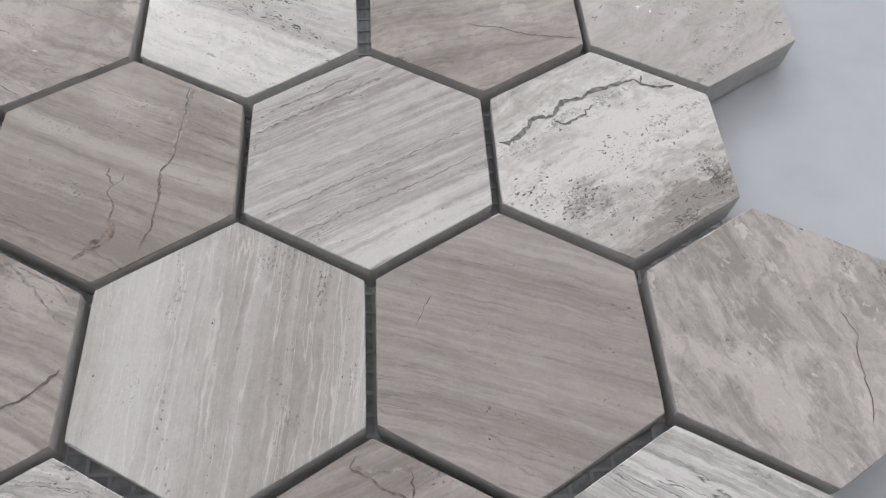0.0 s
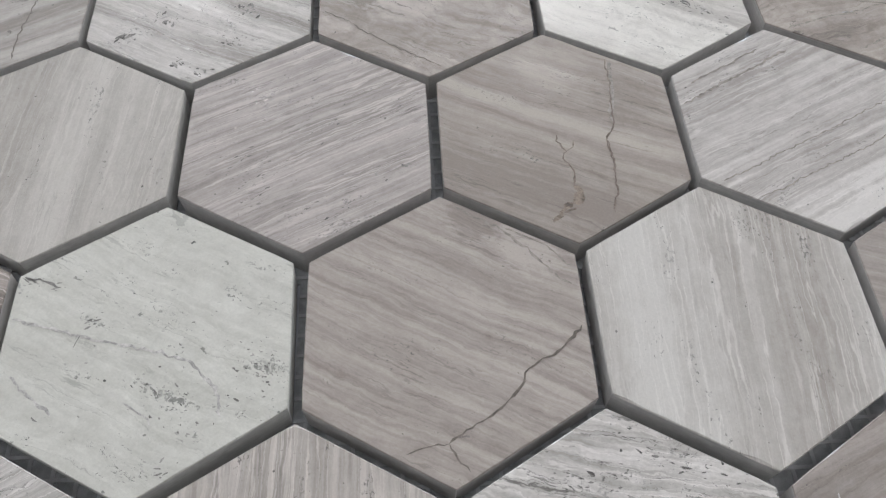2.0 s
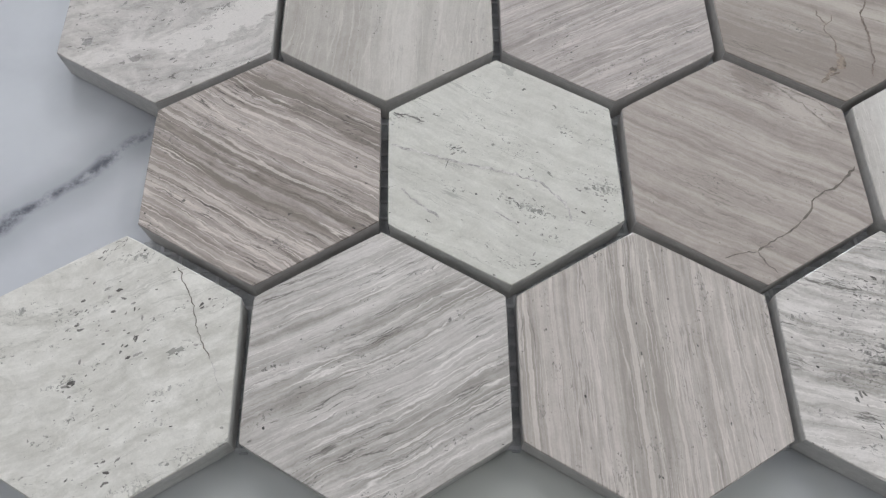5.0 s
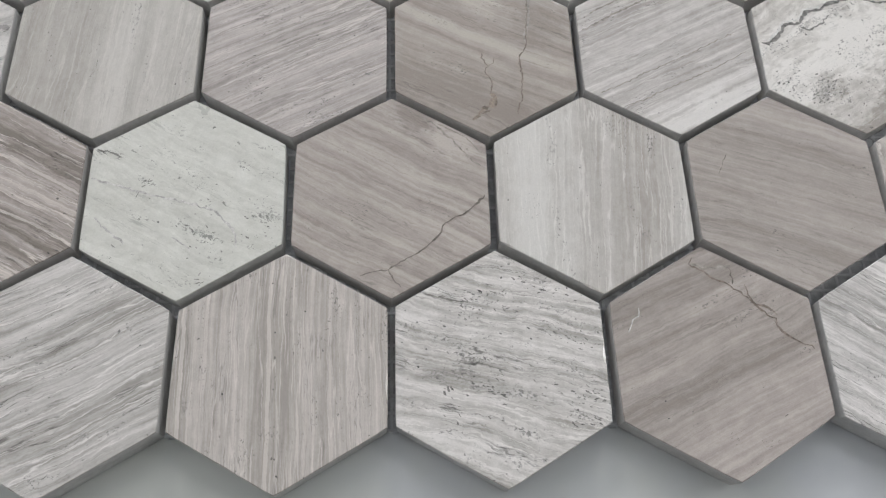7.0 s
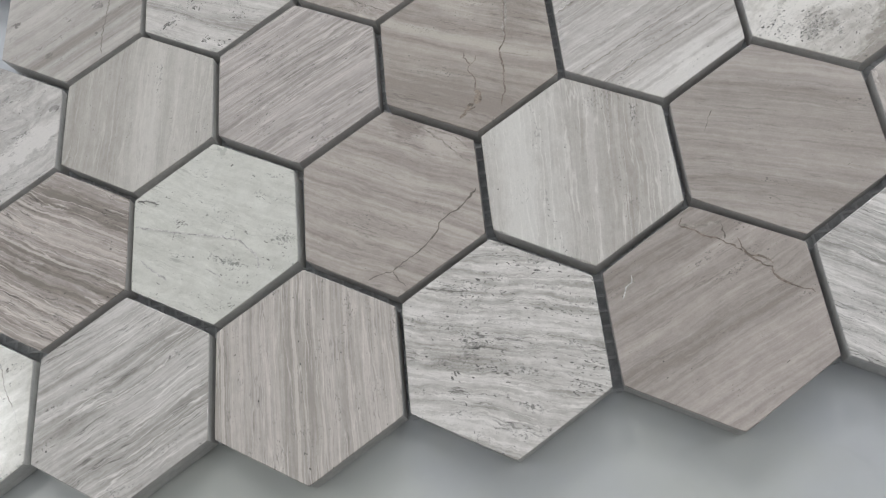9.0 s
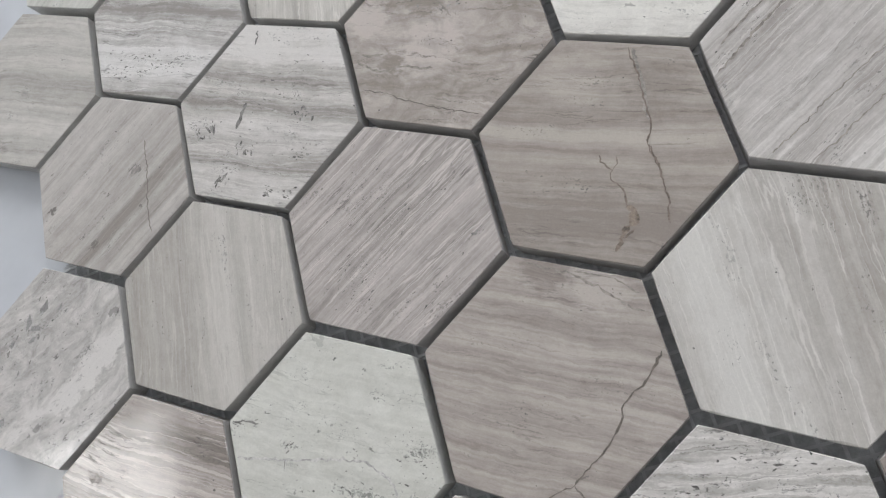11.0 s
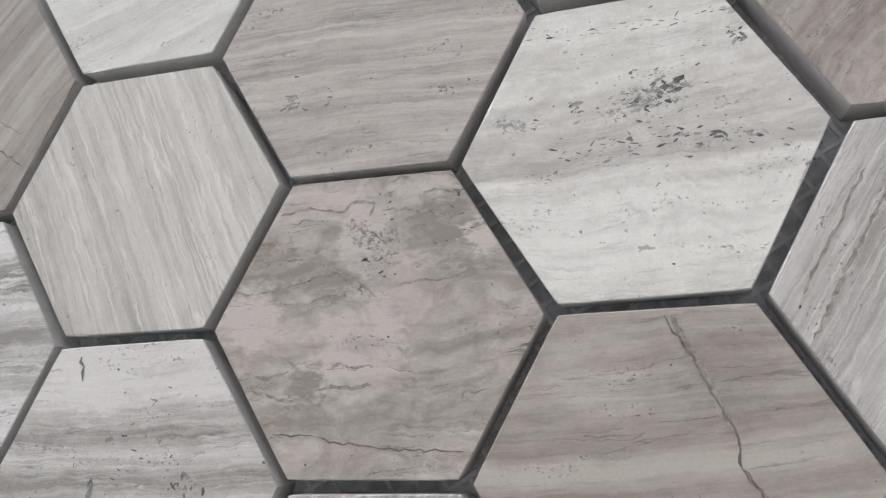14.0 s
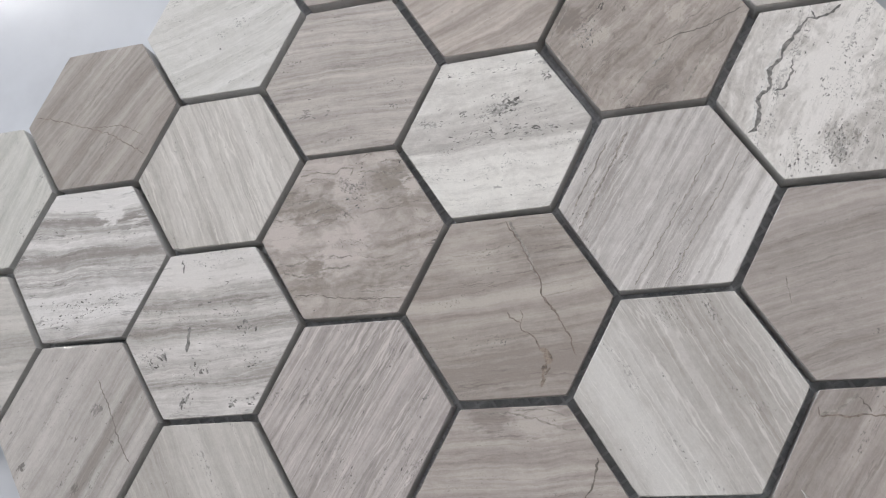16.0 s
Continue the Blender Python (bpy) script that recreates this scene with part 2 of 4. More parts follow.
def white_marble(name):
    """Glossy white slab with soft grey clouds, smoky veins and a painted tint of warm light."""
    m = Tree(name)
    tc = m.node("ShaderNodeTexCoord")
    p = tc.outputs["Object"]
    warp = m.vmath("MULTIPLY", m.vmath("SUBTRACT", m.noise(p, 14, 4.0, 0.6).outputs["Color"], (0.5, 0.5, 0.5)), (0.09, 0.09, 0.09))
    q = m.vmath("ADD", p, warp)
    v1 = m.noise(m.vmath("MULTIPLY", q, (7, 11, 5)), 1.0, 3.0, 0.55).outputs["Fac"]
    vein = m.span(m.math("ABSOLUTE", m.math("SUBTRACT", v1, 0.47)), 0.0, 0.022, 1.0, 0.0)
    gate = m.span(m.noise(p, 16, 3.0, 0.6).outputs["Fac"], 0.42, 0.68)
    halo = m.span(m.math("ABSOLUTE", m.math("SUBTRACT", v1, 0.47)), 0.0, 0.09, 1.0, 0.0)
    cloud = m.span(m.noise(p, 22, 5.0, 0.62).outputs["Fac"], 0.35, 0.75)
    col = m.mix(cloud, (0.55, 0.565, 0.605, 1), (0.475, 0.487, 0.525, 1))
    col = m.mix(m.math("MULTIPLY", m.math("MULTIPLY", halo, gate), 0.22), col, (0.36, 0.37, 0.39, 1))
    col = m.mix(m.math("MULTIPLY", m.math("MULTIPLY", vein, gate), 0.16), col, (0.17, 0.175, 0.20, 1))
    # a warm greenish tint painted along the south side for the warmer light there
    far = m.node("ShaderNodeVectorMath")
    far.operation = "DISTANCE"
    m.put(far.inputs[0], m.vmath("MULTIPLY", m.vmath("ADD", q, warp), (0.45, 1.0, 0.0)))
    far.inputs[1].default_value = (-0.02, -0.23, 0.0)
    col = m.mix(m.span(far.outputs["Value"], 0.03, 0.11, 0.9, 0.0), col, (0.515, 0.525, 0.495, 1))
    # one smoky vein that comes out from under the sheet's west side
    away = m.node("ShaderNodeVectorMath")
    away.operation = "DOT_PRODUCT"
    m.put(away.inputs[0], m.vmath("SUBTRACT", m.vmath("ADD", q, m.vmath("MULTIPLY", warp, (-0.72, -0.72, 0))), VEIN_AT))
    away.inputs[1].default_value = VEIN_ACROSS
    line = m.math("ABSOLUTE", away.outputs["Value"])
    near = m.node("ShaderNodeVectorMath")
    near.operation = "DISTANCE"
    m.put(near.inputs[0], p)
    near.inputs[1].default_value = VEIN_AT
    local = m.span(near.outputs["Value"], 0.02, 0.075, 1.0, 0.0)
    fray = m.span(m.noise(p, 130, 5.0, 0.7).outputs["Fac"], 0.38, 0.62)
    col = m.mix(m.math("MULTIPLY", m.math("MULTIPLY", m.span(line, 0.0, 0.010, 1.0, 0.0), local), 0.55), col, (0.27, 0.28, 0.31, 1))
    col = m.mix(m.math("MULTIPLY", m.math("MULTIPLY", m.span(line, 0.0, 0.0022, 1.0, 0.0), local), fray), col, (0.10, 0.105, 0.13, 1))
    m.put(m.bsdf.inputs["Base Color"], col)
    m.bsdf.inputs["Roughness"].default_value = 0.16
    return m.mat


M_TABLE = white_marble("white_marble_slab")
M_WALL = plain("white_wall_paint", (0.80, 0.80, 0.79), 0.85, 0, 0.04, 3)
# Unseen south wall, greyed to cut the light bounced back onto the sheet.
M_DUSK = plain("light_cutting_wall_grey", (0.30, 0.30, 0.30), 0.85, 0, 0.04, 3)
M_CEIL = plain("white_ceiling_paint", (0.84, 0.84, 0.83), 0.9, 0, 0.03, 3)
M_FLOOR = plain("light_floor", (0.58, 0.57, 0.56), 0.5, 0, 0.1, 4)
M_LEG = plain("grey_steel", (0.45, 0.45, 0.46), 0.4, 1.0, 0.05, 20)
M_THREAD = plain("glass_fibre_thread", (0.50, 0.505, 0.52), 0.35, 0, 0.12, 400)
# Grey of the added sheet that stands in for shade in the joints.
M_JOINT_SHADE = plain("joint_shade_grey", (0.38, 0.385, 0.40), 0.4, 0, 0.2, 500)
# This dark colour stands in for the shade inside the cracks.
M_CRACK = plain("crack_shade", (0.16, 0.138, 0.122), 0.9, 0, 0.3, 900)
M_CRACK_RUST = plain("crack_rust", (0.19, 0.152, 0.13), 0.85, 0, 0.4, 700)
# Grey for the ledge's painted shade on C5, and for real marks elsewhere.
M_LEDGE = plain("ledge_shade_and_marks", (0.19, 0.18, 0.172), 0.8, 0, 0.45, 900)
M_SOFT = plain("soft_vein", (0.46, 0.44, 0.425), 0.3, 0, 0.35, 900)
M_SWIRL = plain("brown_swirl", (0.30, 0.27, 0.245), 0.25, 0, 0.3, 700)
M_BAND = plain("fissure_band", (0.27, 0.24, 0.22), 0.5, 0, 0.35, 900)
# Pale strip painted beside the ledge on C5 as its lit face.
M_LEDGE_LIT = plain("ledge_painted_light", (0.60, 0.58, 0.56), 0.3, 0, 0.2, 900)
M_PIT = flecks("pit_grey", (0.09, 0.083, 0.078), (0.36, 0.34, 0.325), 0.8)
M_CHIP = flecks("grey_shard", (0.20, 0.19, 0.185), (0.42, 0.41, 0.40), 0.2)
M_RUST = plain("rust_fill", (0.20, 0.158, 0.13), 0.7, 0, 0.45, 900)


# ---- mesh helpers ----
def link_mesh(name, bm, material, parent=None, label=""):
    me = bpy.data.meshes.new(name)
    bm.normal_update()
    bm.to_mesh(me)
    bm.free()
    me.materials.append(material)
    ob = new(name, me)
    if parent:
        ob.parent = parent
    if label:
        ob["label"] = label
    return ob


def part(name, bm, material, parent, label=""):
    return link_mesh(name, bm, material, parent, label)


def box(bm, x0, y0, z0, x1, y1, z1):
    v = [bm.verts.new(c) for c in ((x0, y0, z0), (x1, y0, z0), (x1, y1, z0), (x0, y1, z0), (x0, y0, z1), (x1, y0, z1), (x1, y1, z1), (x0, y1, z1))]
    for f in ((3, 2, 1, 0), (4, 5, 6, 7), (0, 1, 5, 4), (1, 2, 6, 5), (2, 3, 7, 6), (3, 0, 4, 7)):
        bm.faces.new([v[i] for i in f])
    return bm


def boxed(*corners):
    return box(bmesh.new(), *corners)


# ---- the room: an unseen shell added to close the place and bounce light ----
X0, X1, Y0, Y1 = -3.2, 3.6, -3.2, 3.9
FLOOR_Z = TABLE_Z - 0.75


def setting(name, bm, material, label):
    return tagged(link_mesh(name, bm, material), label, name.split("_")[0], "", "structure")


setting("floor", boxed(X0 - 0.2, Y0 - 0.2, FLOOR_Z - 0.1, X1 + 0.2, Y1 + 0.2, FLOOR_Z), M_FLOOR, "plain light floor under the table")
setting("ceiling", boxed(X0 - 0.2, Y0 - 0.2, CEIL, X1 + 0.2, Y1 + 0.2, CEIL + 0.1), M_CEIL, "plain white painted ceiling of the room")
setting("wall_west", boxed(X0 - 0.2, Y0, FLOOR_Z, X0, Y1, CEIL), M_WALL, "plain white painted wall of the room")
setting("wall_east", boxed(X1, Y0, FLOOR_Z, X1 + 0.2, Y1, CEIL), M_WALL, "plain white painted wall of the room")
setting("wall_south", boxed(X0 - 0.2, Y0 - 0.2, FLOOR_Z, X1 + 0.2, Y0, CEIL), M_DUSK, "plain unseen wall, grey to cut light from the south")
wall = bmesh.new()
box(wall, X0 - 0.2, Y1, FLOOR_Z, -1.5, Y1 + 0.2, CEIL)
box(wall, 1.9, Y1, FLOOR_Z, X1 + 0.2, Y1 + 0.2, CEIL)
box(wall, -1.5, Y1, FLOOR_Z, 1.9, Y1 + 0.2, 0.0)
box(wall, -1.5, Y1, 1.5, 1.9, Y1 + 0.2, CEIL)
setting("wall_north", wall, M_WALL, "white painted wall with a wide window opening")

# ---- the table ----
table = tagged(new("table"), "table with a glossy white grey-veined marble top", "table")
table.location = (0.15, 0.15, FLOOR_Z)
TOP = 0.75


def slab():
    bm = boxed(-0.75, -0.45, TOP - 0.02, 0.75, 0.5, TOP)
    bmesh.ops.bevel(bm, geom=bm.edges[:], offset=0.003, segments=2, affect="EDGES")
    return bm


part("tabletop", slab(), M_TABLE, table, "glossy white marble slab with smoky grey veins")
for lx, ly in ((-0.69, -0.39), (0.69, -0.39), (-0.69, 0.44), (0.69, 0.44)):
    part("leg", boxed(lx - 0.02, ly - 0.02, 0, lx + 0.02, ly + 0.02, TOP - 0.02), M_LEG, table)

# ---- the mosaic sheet ----
sheet = tagged(new("mosaic_sheet"), "sheet of grey and beige marble hexagon tiles on a white table", "mosaic tile")
sheet.location = (0, 0, TABLE_Z)

def centre(n):
    r, i = ROWS.index(n[0]), int(n[1])
    return (i + 0.5 * (r % 2)) * PITCH, r * PITCH * math.sqrt(3) / 2


def hexagon(rng, size):
    """A sawn hexagonal stone with a fine chamfer and slightly uneven arrises."""
    bm = bmesh.new()
    steps, outline = 9, []
    for k in range(6):
        a, b = radians(90 - 60 * k), radians(30 - 60 * k)
        r = size / math.sqrt(3)
        p, q = Vector((math.cos(a), math.sin(a))) * r, Vector((math.cos(b), math.sin(b))) * r
        for s in range(steps):
            outline.append((p.lerp(q, s / steps), s == 0))
    rings = []
    for z, inset, jit in ((0.0, 0.0003, 0.0), (THICK - 0.0002, 0.0, 0.0), (THICK, 0.00014, 0.00005)):
        ring = []
        for c, corner in outline:
            away = c.normalized()
            k = inset + abs(rng.gauss(0, jit)) + (0.00012 if corner else 0.0)
            if jit and rng.random() < 0.025:
                k += rng.uniform(0.0002, 0.0005)
            v = c - away * k
            ring.append(bm.verts.new((v.x, v.y, z)))
        rings.append(ring)
    n = len(outline)
    for lo, hi in zip(rings, rings[1:]):
        for i in range(n):
            bm.faces.new((lo[(i + 1) % n], lo[i], hi[i], hi[(i + 1) % n]))
    bm.faces.new(rings[-1][::-1])
    bm.faces.new(rings[0])
    bmesh.ops.recalc_face_normals(bm, faces=bm.faces[:])
    return bm


def fissure(rng, points, width):
    """A jagged hairline ribbon that follows the way points, widening and narrowing."""
    line = []
    for a, b in zip(points, points[1:]):
        a, b = Vector(a), Vector(b)
        n = max(2, int((b - a).length / 0.8))
        side = Vector((a.y - b.y, b.x - a.x)).normalized()
        line += [a.lerp(b, i / n) + side * rng.gauss(0, 0.17) * (i > 0) for i in range(n)]
    line.append(Vector(points[-1]))
    reach = TILE * 500 - 0.7
    line = [c for c in line if max(abs(c.x), abs(c.x) * 0.5 + abs(c.y) * math.sqrt(3) / 2) < reach]
    bm, last = bmesh.new(), None
    height = THICK + 0.00003 + len(bpy.data.objects) % 12 * 0.000003
    for i, c in enumerate(line):
        d = (line[min(i + 1, len(line) - 1)] - line[max(i - 1, 0)]).normalized()
        side = Vector((-d.y, d.x)) * width / 2 * rng.uniform(0.5, 1.6) * (0.3 if i in (0, len(line) - 1) else 1)
        pair = [bm.verts.new((*((c + s * side) / 1000), height)) for s in (1, -1)]
        if last:
            bm.faces.new((last[0], last[1], pair[1], pair[0]))
        last = pair
    return bm


tiles = {}


def marble_tile(n, lie, light, dark, angle, label, **amounts):
    """One tile of the sheet. lie: how it is off the exact grid, in millimetres along and across, degrees and share of size."""
    index = len(tiles)
    dx, dy, turn, grow = lie
    mat = stone("marble", light, dark, angle - turn, index + 1.7, **amounts)
    ob = part("tile", hexagon(random.Random(100 + index), TILE * (1 + grow)), mat, sheet, label)
    ob.data.materials.append(sawn("sawn_stone", [(a + c) / 2 for a, c in zip(light, dark)]))
    for face in ob.data.polygons:
        face.material_index = 1 if abs(face.normal.z) < 0.3 else 0
    x, y = centre(n)
    ob.matrix_local = pose(x + dx / 1000, y + dy / 1000, THREAD + 0.00002, 0, 0, turn)
    tiles[n] = ob


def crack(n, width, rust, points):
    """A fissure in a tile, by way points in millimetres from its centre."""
    mat = (M_CRACK, M_CRACK_RUST, M_RUST, M_LEDGE, M_SOFT, M_SWIRL, M_BAND, M_LEDGE_LIT)[rust]
    part("crack", fissure(random.Random(len(bpy.data.objects)), points, width), mat, tiles[n], ("dark jagged hairline fissure", "rust-brown jagged fissure", "rusty brown filled patch", "grey ragged ledge shade and marks in the stone", "soft grey vein in the stone", "soft brown swirl in the stone", "grey band along a fissure", "pale strip painted as a ledge's lit face")[rust])


marble_tile("A0", (0.24, -0.31, 0.8, -0.0095), (223, 220, 215), (186, 183, 176), 20, "off-white marble hexagon peppered with small grey chips",
            band=0.2, line=0.2, white=0.1, vein=0.25, pits=0.35, blotch=0.5, wave=1.6, chips=0.2,
            spots=((1.3, 23.2, 5, 0.14), (-7.6, 17.2, 6, 0.1),))
marble_tile("A1", (-0.03, -0.08, 0.04, 0.002), (202, 197, 194), (152, 147, 142), 27, "light grey marble hexagon with wavy dark streaks",
            band=0.25, line=0.62, white=1.4, vein=0.8, pits=0.25, blotch=0.1, wave=0.6, chips=0,
            across=((-23, 0.6), (-15, 0.65), (-12, 0.5), (-8, 0.68), (-4, 0.55), (-1, 0.75), (1, 0.35), (3, 0.6), (4.5, 0.28), (6.3, 0.62), (8, 0.33), (10, 0.68), (14, 0.6), (19, 0.72)))
marble_tile("A2", (-0.2, -0.24, -0.25, 0.0009), (194, 186, 181), (158, 151, 145), 91, "taupe marble hexagon with straight pale stripes",
            band=0.15, line=0.7, white=1, vein=0.45, pits=0.3, blotch=0, wave=0.3, chips=0, crisp=True,
            across=((-28, 0.71), (-18.6, 0.71), (-11.95, 0.5), (-11.9, 1.2), (-11.1, 0.5), (-7.75, 0.71), (-5.4, 0.5), (-2.35, 0.38), (0.6, 0.2), (1.9, 1.2), (2.7, 0.29), (3.95, 0.26), (5.6, 0.71), (7.8, 0.71), (10.45, 0.68), (13.35, 0.53), (16.1, 1.2), (16.9, 0.71), (19.75, 0.32), (21.3, 1.2), (22.1, 0.32)))
marble_tile("A3", (-0.43, -0.18, -0.16, 0.0045), (215, 210, 207), (158, 153, 148), 164, "whitish marble hexagon crowded with dark flecks",
            band=0.4, line=0.6, white=0.8, vein=0.8, pits=0.5, blotch=0.3, wave=1.3, chips=0,
            spots=((11.1, 22.2, 6, 0.1), (-8.6, 2.5, 5, 0.1), (4.1, -17.5, 7, 0.1), (17.6, -14.1, 4, 0.12),))
marble_tile("A4", (0.15, -0.05, 0.22, 0.0088), (184, 174, 169), (143, 134, 129), 24, "brown banded marble hexagon with a rusty crack",
            band=0.25, line=0.45, white=0.1, vein=0.3, pits=0, blotch=0.1, wave=0.4, chips=0,
            across=((-12.5, 0.8), (-8, 0.5), (-2.2, 0.2), (3.7, 0.7), (8.6, 0.4), (13.6, 0.7), (18.7, 0.2)))
marble_tile("A5", (0.06, -0.35, 0.11, -0.0029), (217, 212, 210), (146, 142, 138), 145, "white marble hexagon with dark grey wavy lines",
            band=0.2, line=0.65, white=0.9, vein=0.85, pits=0.2, blotch=0.1, wave=0.9, chips=0,
            across=((-21.9, 0.66), (-13.3, 0.94), (-7.8, 0.66), (-3.7, 0.27), (1.6, 0.4), (9.4, 0.73), (15.7, 0.76), (20.6, 0.73)))
marble_tile("B0", (0.3, 0.19, 0.54, -0.0012), (189, 179, 174), (128, 119, 113), 150, "dark taupe marble hexagon with sharp white stripes",
            band=0.2, line=0.6, white=1.5, vein=0.8, pits=0.35, blotch=0.05, wave=0.6, chips=0, crisp=True,
            across=((-28, 0.5), (-19.15, 0.16), (-13.8, 0.5), (-12.4, 1.2), (-11.6, 0.5), (-7.7, 0.78), (-4.15, 0.5), (-0.8, 1.2), (0, 0.16), (3.65, 0.5), (6, 0.1), (7.85, 0.5), (11.2, 0.5), (11.3, 1.2), (12.1, 0.5), (14.8, 1.2), (15.6, 0.78), (17.8, 0.5)))
marble_tile("B1", (-0.27, -0.0, 0.78, -0.005), (215, 213, 207), (186, 184, 177), 151, "pale greenish-white marble hexagon with few flecks",
            band=0.35, line=0.15, white=0.2, vein=0.35, pits=0.3, blotch=0.35, wave=1.3, chips=0.12,
            spots=((-23.4, 11.9, 4, 0.16), (19.9, -8.2, 5, 0.18), (-9.3, 4.3, 2.5, 0.16), (15.9, 8.8, 3, 0.16), (4.9, -8.2, 6, 0.1),))
marble_tile("B2", (-0.07, 0.01, -0.45, 0.0043), (182, 173, 167), (146, 136, 131), 152, "taupe marble hexagon split by a long dark crack",
            band=0.35, line=0.65, white=0.15, vein=0.35, pits=0, blotch=0.15, wave=0.8, chips=0,
            patches=((16.9, 15.7, 7, 0.5), (6, 22.3, 6, -0.6),))
marble_tile("B3", (0.11, 0.28, -0.4, 0.0056), (205, 201, 197), (163, 156, 150), 86, "light marble hexagon with upright beige stripes",
            band=0.3, line=0.26, white=0.8, vein=0.15, pits=0.12, blotch=0, wave=0.5, chips=0,
            across=((-23.6, 0.85), (-18.6, 0.4), (-13.6, 0.3), (-8.7, 0.2), (-3.7, 0.7), (0.3, 0.3), (6.2, 0.8), (14.1, 1.12), (22, 0.85)))
marble_tile("B4", (0.07, 0.07, -0.64, 0.0039), (179, 170, 165), (147, 138, 133), 161, "plain taupe marble hexagon with faint fine veins",
            band=0.45, line=0.5, white=0.05, vein=0.3, pits=0, blotch=0.12, wave=0.6, chips=0)
marble_tile("B5", (-0.11, -0.74, -1.13, -0.0043), (196, 188, 184), (156, 148, 143), 112, "pinkish grey marble hexagon with pale shell patches",
            band=0.25, line=0.3, white=0.3, vein=0.45, pits=0.1, blotch=0.8, wave=2.2, chips=-1,
            patches=((-6.7, -7.1, 4.5, 0.7), (-3.8, -14.4, 6, 0.8), (-13.6, -5.7, 4, 0.5), (-3.1, 2.5, 4, -0.5), (-12.4, 17.3, 9, -0.35), (10.4, 16.2, 7, 0.3),))
marble_tile("C0", (0.39, -0.22, 0.08, -0.0038), (207, 202, 199), (156, 151, 148), 22, "light grey marble hexagon with dark angular chips",
            band=0.2, line=0.1, white=0.3, vein=0.25, pits=0.4, blotch=0.6, wave=1.6, chips=0.5,
            across=((-24.9, 0.6), (-18.1, 0.7), (-13.2, 0.5), (-9.5, 1.3), (-5, 0.6), (6, 0.5), (19.6, 0.5)),
            spots=((-11.2, 8.8, 4, 0.14), (-16.6, -10.4, 4, 0.12), (-3.3, 12.7, 6, 0.1),),
            patches=((11.8, -6, 4.5, 0.8), (5, -10.5, 4, 0.7), (18.5, -3.5, 4, 0.7)))
marble_tile("C1", (0.05, 0.28, -0.09, -0.0018), (196, 191, 186), (160, 154, 148), 86, "pale beige marble hexagon with upright soft stripes",
            band=0.2, line=0.24, white=0.5, vein=0.18, pits=0.15, blotch=0, wave=0.5, chips=0,
            across=((-20, 0.6), (-12.8, 0.85), (-9.3, 0.6), (-6.3, 1.2), (0.3, 0.7), (7.6, 0.3), (14.8, 0.4), (22, 0.3)))
marble_tile("C2", (-0.15, 0.29, -0.21, 0.0028), (195, 186, 183), (148, 141, 137), 27, "grey-mauve marble hexagon with dense slanted streaks",
            band=0.2, line=0.6, white=1.1, vein=0.6, pits=0.3, blotch=0.1, wave=0.35, chips=0,
            across=((-21.4, 0.6), (-16.3, 0.64), (-12.3, 0.48), (-9.6, 0.66), (-4, 0.55), (-1.1, 0.42), (4.1, 0.5), (8.7, 0.44), (14.3, 0.64), (18.4, 0.5), (24.4, 0.62)),
            spots=((-11.7, -9.7, 7, 0.12), (-14, -2, 5, 0.1),))
marble_tile("C3", (0.25, 0.38, -0.02, 0.0096), (181, 172, 165), (146, 136, 130), 153, "taupe marble hexagon with two rusty cracks",
            band=0.25, line=0.45, white=0.1, vein=0.4, pits=0.05, blotch=0.12, wave=0.6, chips=0,
            across=((-22.7, 0.6), (-14.8, 0.5), (-11.3, 0.6), (-7.9, 0.2), (-4.6, 0.6), (-2.5, 1), (0.4, 0.2), (3.7, 0.6), (7.8, 0.2)),
            patches=((1.4, 17.7, 9, 0.3), (15.5, 8.1, 7, -0.3),))
marble_tile("C4", (0.38, 0.47, -0.33, 0.004), (213, 208, 205), (160, 153, 149), 27, "light marble hexagon with slanted beige streaks",
            band=0.2, line=0.42, white=0.6, vein=0.4, pits=0.1, blotch=0.05, wave=0.5, chips=0,
            across=((-25, 1.0), (-21.5, 1.15), (-19, 0.75), (-15.9, 0.95), (-14.4, 0.35), (-12, 0.55), (-8, 0.4), (-4.1, 0.55), (2, 0.45), (6, 0.65), (12, 0.35), (14.5, 0.15), (16.4, 0.6), (19.6, 0.2), (21, 0.6)),
            patches=((11.2, -21, 8, 0.4),))
marble_tile("C5", (0.19, 0.08, -0.69, -0.0061), (221, 216, 212), (158, 151, 145), 32, "whitish marble hexagon with a rugged fissure and pits",
            band=0.2, line=0.2, white=0.3, vein=0.3, pits=0.5, blotch=0.5, wave=1.6, chips=0,
            across=((-24.8, 0), (-18.2, 0.5), (-10, 0.9), (-0.8, 1.12), (10.1, 1), (22, 0.6)),
            spots=((-8.6, -15.7, 6, 0.18), (-4.6, -12.2, 4, 0.14), (-19.4, -13.6, 6, 0.1), (10.9, -19, 8, 0.16), (21.9, -7, 6, 0.16),),
            patches=((13.8, -19.5, 9, -0.6), (2.5, 1.2, 10, 0.3), (-7.5, -13, 4, -0.35), (16, -14, 5, -0.6), (22, -10, 4, -0.7)))
